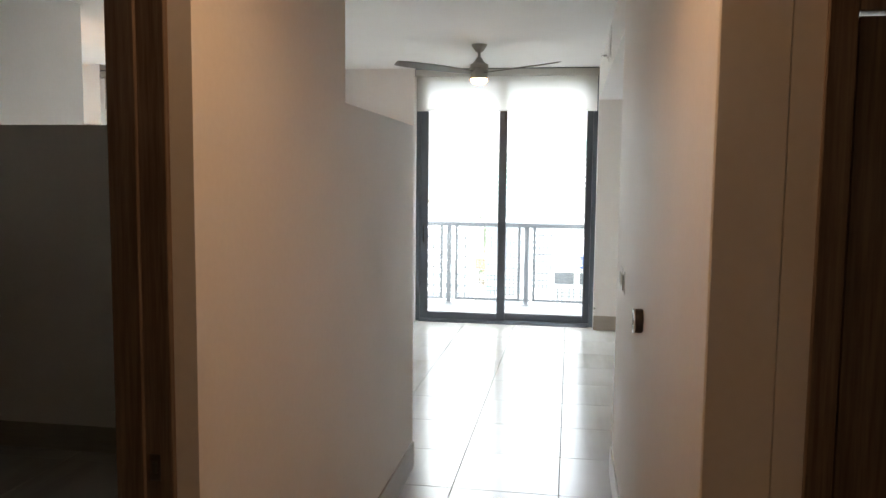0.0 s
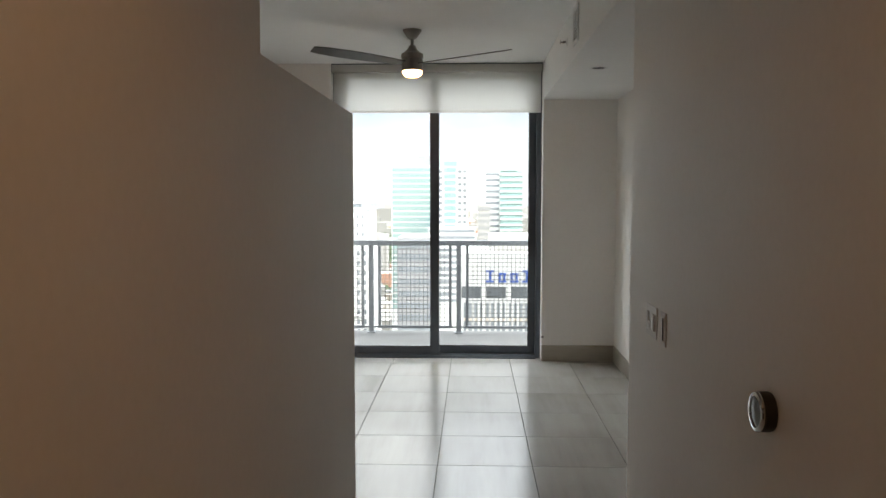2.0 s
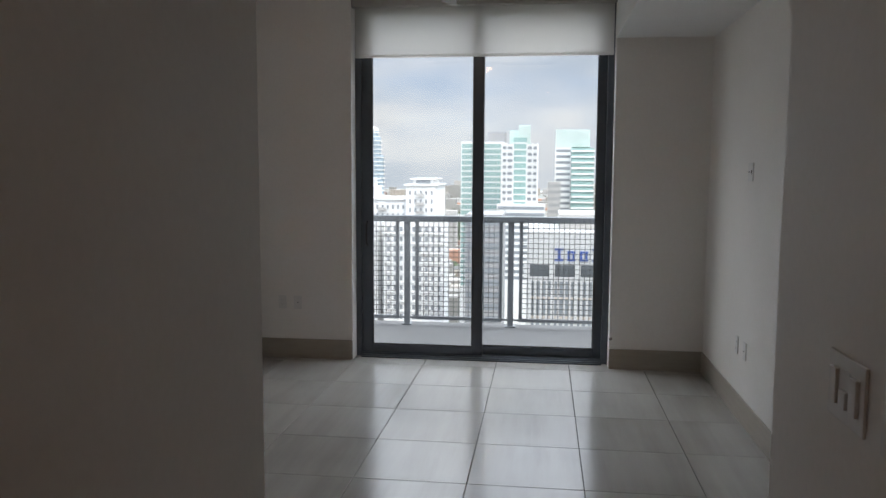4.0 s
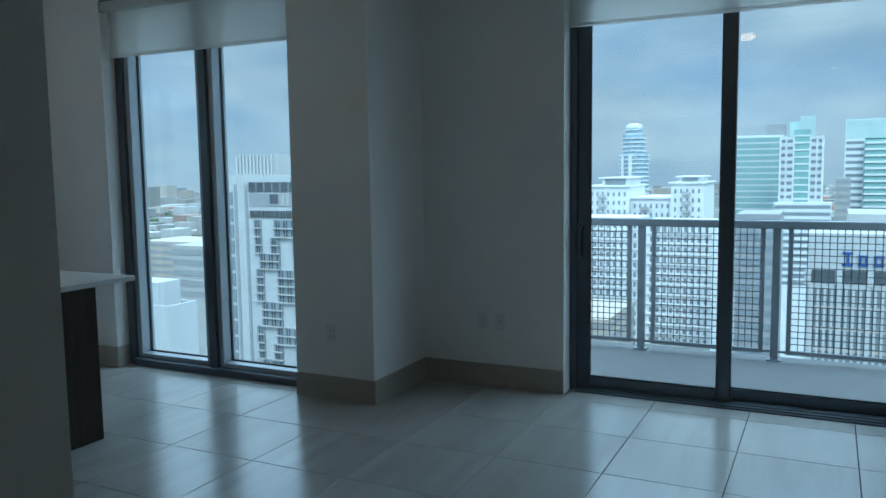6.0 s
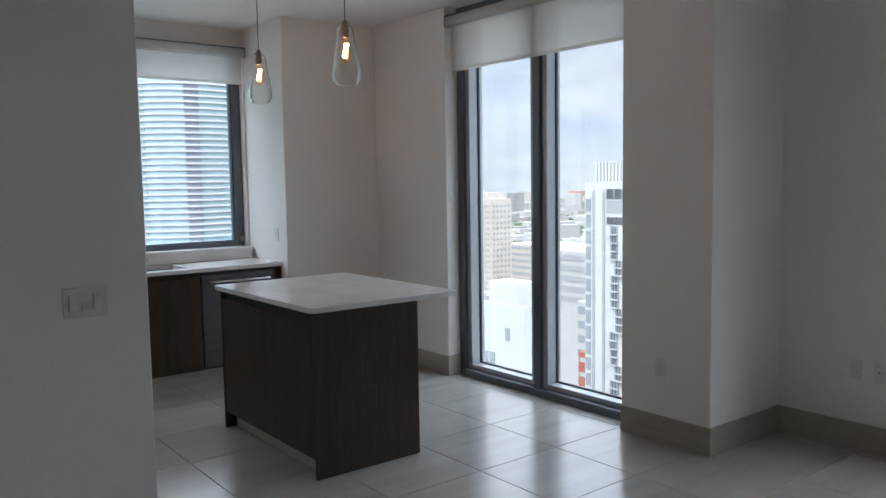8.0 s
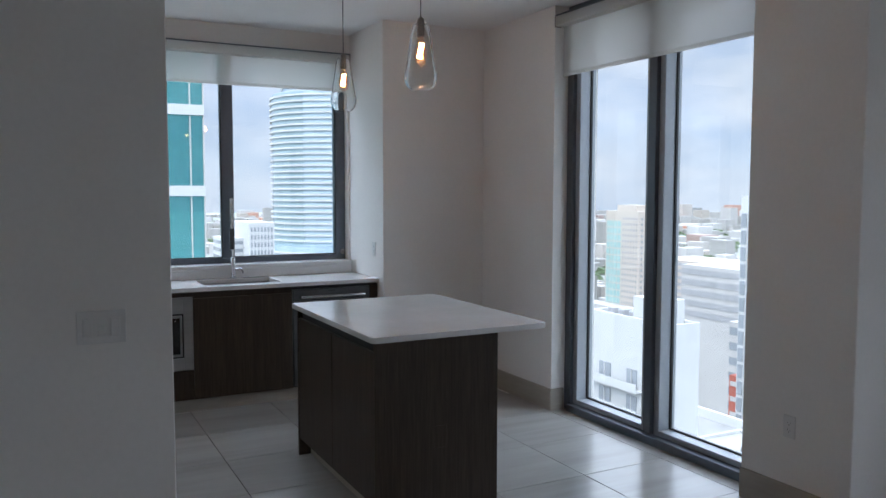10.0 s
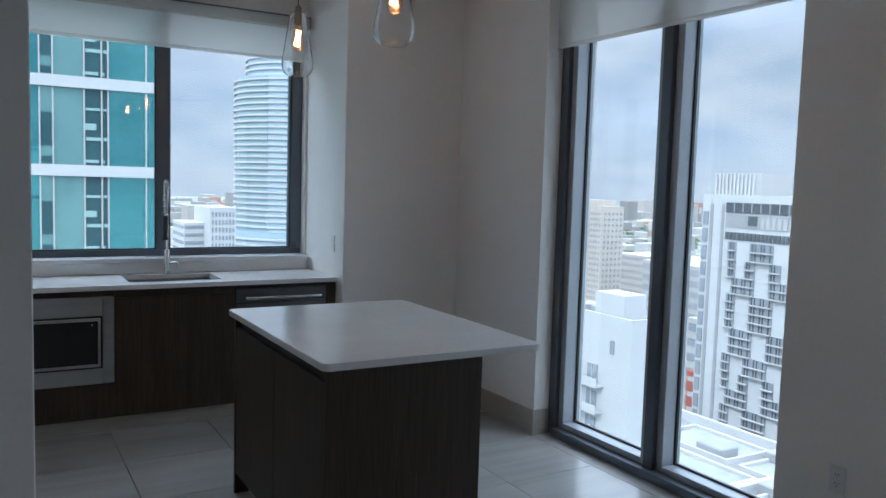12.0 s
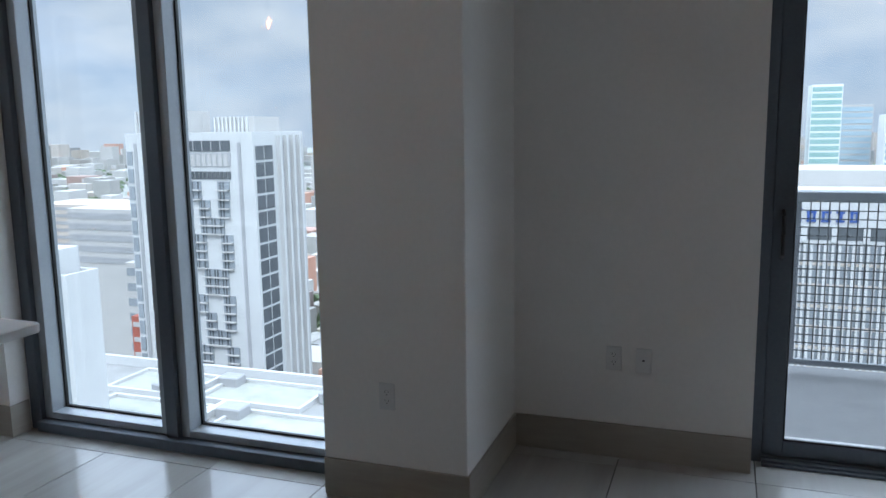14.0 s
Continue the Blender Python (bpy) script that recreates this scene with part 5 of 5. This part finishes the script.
def teal_neighbour():
    th = thing("teal_glass_tower", "close glass tower with teal mirror panes and white bands", "building")
    xf = -34.0
    y0, y1 = -24.0, 3.0
    part("core", boxes((xf - 14, xf - 0.25, y0, y1 - 0.1, -121, 24)), GREY_F, th)
    ys = [-24.0, -21.5, -19.9, -17.2, -15.5, -12.8, -11.1, -8.4, -6.7, -4.0, -2.55, -1.35, -0.9, 0.18, 0.8, 1.03, 2.43, 2.97]
    for k in range(-4, 7):
        zb = 1.92 + 3.35 * k
        part("white_band", boxes((xf - 0.3, xf + 0.12, y0, y1, zb - 0.43, zb)), WHITE_F, th)
        for a, b in zip(ys, ys[1:]):
            dark = abs(a - 0.18) < 0.1 or abs(a - 0.8) < 0.1 or abs(a + 11.1) < 0.1
            pale = abs(a + 0.9) < 0.1 or abs(a + 1.35) < 0.1 or abs(a + 15.5) < 0.1
            pane = part("pane", boxes((xf - 0.24, xf - 0.02, a + 0.02, b - 0.02, zb + 0.005, zb + 2.91)), TEAL_D if dark else TEAL_P if pale else TEAL_G, th)
            # balconies and mirrored shapes, put in as a dark pane with paler bars
            if dark:
                part("column_bar", boxes((xf - 0.02, xf + 0.03, a + 0.03, b - 0.12, zb + 0.1, zb + 0.22), (xf - 0.02, xf + 0.03, a + 0.06, b - 0.03, zb + 0.95, zb + 1.08), (xf - 0.02, xf + 0.03, a + 0.03, b - 0.2, zb + 1.35, zb + 1.6), (xf - 0.02, xf + 0.03, a + 0.05, b - 0.05, zb + 2.1, zb + 2.2)), GREEN_G, pane)
            # dark shapes mirrored in the glass, laid on as flat colour
            if abs(a + 1.35) < 0.1:
                part("dark_reflection", boxes((xf - 0.02, xf, a + 0.02, b - 0.04, zb + 0.7, zb + 1.95), (xf - 0.02, xf, a + 0.05, b - 0.04, zb + 0.05, zb + 0.3)), TEAL_D, pane)
        for y in ys:
            part("mullion", boxes((xf - 0.22, xf + 0.05, y - 0.028, y + 0.028, zb + 0.001, zb + 2.915)), PALE_F, th)


teal_neighbour()


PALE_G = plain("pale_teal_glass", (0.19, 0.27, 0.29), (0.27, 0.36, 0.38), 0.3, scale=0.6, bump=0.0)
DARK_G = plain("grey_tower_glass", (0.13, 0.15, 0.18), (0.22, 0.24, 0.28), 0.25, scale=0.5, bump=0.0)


def arc_shell(cx, cy, r, a0, a1, z0, z1):
    """A curved strip of facade between two angles in degrees, half a metre thick."""
    bm = bmesh.new()
    n = 10
    rows = []
    for i in range(n + 1):
        a = radians(a0 + (a1 - a0) * i / n)
        rows.append([bm.verts.new((cx + q * math.cos(a), cy + q * math.sin(a), z)) for q, z in ((r, z0), (r, z1), (r - 0.5, z1), (r - 0.5, z0))])
    for p, q in zip(rows, rows[1:]):
        for j in range(4):
            bm.faces.new((p[j], q[j], q[(j + 1) % 4], p[(j + 1) % 4]))
    bm.faces.new(rows[0])
    bm.faces.new(rows[-1])
    bmesh.ops.recalc_face_normals(bm, faces=bm.faces)
    return bm


def round_tower():
    th = thing("round_tower", "tall curved tower with white bands on every storey", "building")
    cx, cy, r0 = -415.0, 146.0, 35.0
    part("shaft", lathe([(r0, -121), (r0, 53.5), (r0 - 6, 53.5), (r0 - 6, 64), (0.0, 64)], 72, (cx, cy, 0)), BLUE_G, th, smooth=True)
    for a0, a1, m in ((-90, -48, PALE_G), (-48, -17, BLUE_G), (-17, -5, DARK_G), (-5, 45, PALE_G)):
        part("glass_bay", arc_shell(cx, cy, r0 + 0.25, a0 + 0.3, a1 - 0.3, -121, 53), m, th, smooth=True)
    for k in range(38):
        z = -48.0 + 3.0 * k
        rr = r0 + (1.0 if z < 53 else -5.0)
        if z < -27:
            rr += 5.0
        part("white_band", lathe([(rr - 1.4, z), (rr, z), (rr, z + 0.95), (rr - 1.4, z + 0.95)], 72, (cx, cy, 0)), WHITE_F, th, smooth=True)
    part("base_ring", lathe([(r0 + 5.0, -121), (r0 + 5.0, -26.0), (r0, -26.0)], 72, (cx, cy, 0)), BLUE_G, th, smooth=True)


round_tower()
banded("white_slab_block", "white residential block seen from the kitchen", -352, -330, 66, 74.2, -17.5, WHITE_F, WIN_F, 12, 3.2, 0.45)
w = building("white_residential_block", "white residential block with vertical window strips", -348, -320, 74, 84.5, -10.8, WHITE_F)
windows(w, "x", -320, 74.4, 84.1, -50, -12, 7, 12, 0.5, 0.6, WIN_F)


# far city
def far_city():
    rnd = random.Random(11)
    bm_v, bm_f = [], []

    def blk(x, y, w, d, z1):
        i = len(bm_v)
        for z in (-120.5, z1):
            for a, b in ((x, y), (x + w, y), (x + w, y + d), (x, y + d)):
                bm_v.append((a, b, z))
        bm_f.extend([(i + 4, i + 5, i + 6, i + 7), (i, i + 1, i + 5, i + 4), (i + 1, i + 2, i + 6, i + 5), (i + 2, i + 3, i + 7, i + 6), (i + 3, i, i + 4, i + 7)])
    made = 0
    while made < 4200:
        az = radians(rnd.uniform(-96, 18))
        dist = 190 + 3900 * rnd.random() ** 1.6
        x, y = dist * math.sin(az), dist * math.cos(az)
        if -115 < x < -25 and y < 165 or -320 < x < -230 and y < 130 or x > -75 and y < 470:
            continue
        if y < 130 and x > -200:
            continue
        h = rnd.choice((5, 7, 8, 10, 12, 16, 22, 30)) * rnd.uniform(0.7, 1.3)
        if rnd.random() < 0.04 and dist > 900:
            h += rnd.uniform(20, 60)
        s = 10 + dist * 0.008
        blk(x, y, rnd.uniform(0.6, 2.2) * s, rnd.uniform(0.6, 1.8) * s, -120 + h)
        made += 1
    me = bpy.data.meshes.new("far_city_blocks")
    me.from_pydata(bm_v, [], bm_f)
    m, nt, b = nodes_of("far_city_paint")
    g = nt.nodes.new("ShaderNodeNewGeometry")
    link(nt, ramp(nt, g.outputs["Random Per Island"], [(0.0, (0.20, 0.195, 0.18)), (0.35, (0.29, 0.285, 0.27)), (0.6, (0.40, 0.395, 0.38)), (0.78, (0.29, 0.255, 0.215)), (0.88, (0.16, 0.175, 0.18)), (0.97, (0.42, 0.21, 0.14))]), b.inputs["Base Color"])
    b.inputs["Roughness"].default_value = 0.8
    me.materials.append(m)
    tagged(new("far_city_blocks", me), "countless low pale buildings of the distant city", "buildings", kind="stuff")
    # tree canopy between the blocks
    tv, tf = [], []
    for _ in range(2600):
        az = radians(rnd.uniform(-96, 18))
        dist = 200 + 2500 * rnd.random() ** 1.4
        x, y = dist * math.sin(az), dist * math.cos(az)
        if y < 130 and x > -200 or -115 < x < -25 and y < 165 or x > -75 and y < 230:
            continue
        s = rnd.uniform(3, 8) * (1 + dist / 900)
        i = len(tv)
        n = 6
        for k in range(n):
            a = 2 * math.pi * k / n
            q = s * rnd.uniform(0.7, 1.25)
            tv.append((x + q * math.cos(a), y + q * math.sin(a), -118))
        for k in range(n):
            a = 2 * math.pi * (k + 0.4) / n
            q = s * rnd.uniform(0.4, 0.8)
            tv.append((x + q * math.cos(a), y + q * math.sin(a), -118 + rnd.uniform(5, 9)))
        tf.append(tuple(range(i + n, i + 2 * n)))
        for k in range(n):
            tf.append((i + k, i + (k + 1) % n, i + n + (k + 1) % n, i + n + k))
    mt = bpy.data.meshes.new("far_trees")
    mt.from_pydata(tv, [], tf)
    mt.materials.append(plain("far_foliage", (0.035, 0.06, 0.028), (0.09, 0.12, 0.06), 0.95, scale=0.4, bump=0))
    tagged(new("far_trees", mt), "dark green tree crowns between the distant houses", "trees", kind="stuff")


far_city()

# ---- floor tiles ----
def floor_tiles():
    bm = box(bmesh.new(), -0.2978, 0.2978, -0.2978, 0.2978, -0.012, 0.0, bevel=0.0012)
    me = bpy.data.meshes.new("tile")
    bm.to_mesh(me)
    bm.free()
    me.materials.append(TILE)
    floor = bpy.data.objects["floor"]
    for i in range(-11, 4):
        for j in range(-16, 2):
            x, y = i * 0.6 + 0.3, j * 0.605 + 0.3025
            if j >= 0 and x < -3.0:
                continue
            if x > RIGHT + 0.3 and y > -6.4 or x < -3.4 and y < -4.1 or x < -5.9 and (y > -0.7):
                continue
            ob = new("tile", me)
            ob.parent = floor
            ob.location = (x, y, 0)
            ob.scale = (1, 0.605 / 0.6, 1)

    cut = box(bmesh.new(), -0.2978, 0.2978, 0.0022, 0.2, -0.012, 0.0, bevel=0.0012)
    mc = bpy.data.meshes.new("cut_tile")
    cut.to_mesh(mc)
    cut.free()
    mc.materials.append(TILE)
    for i in range(-9, -5):
        ob = new("tile", mc)
        ob.parent = floor
        ob.location = (i * 0.6 + 0.3, 0, 0)


floor_tiles()
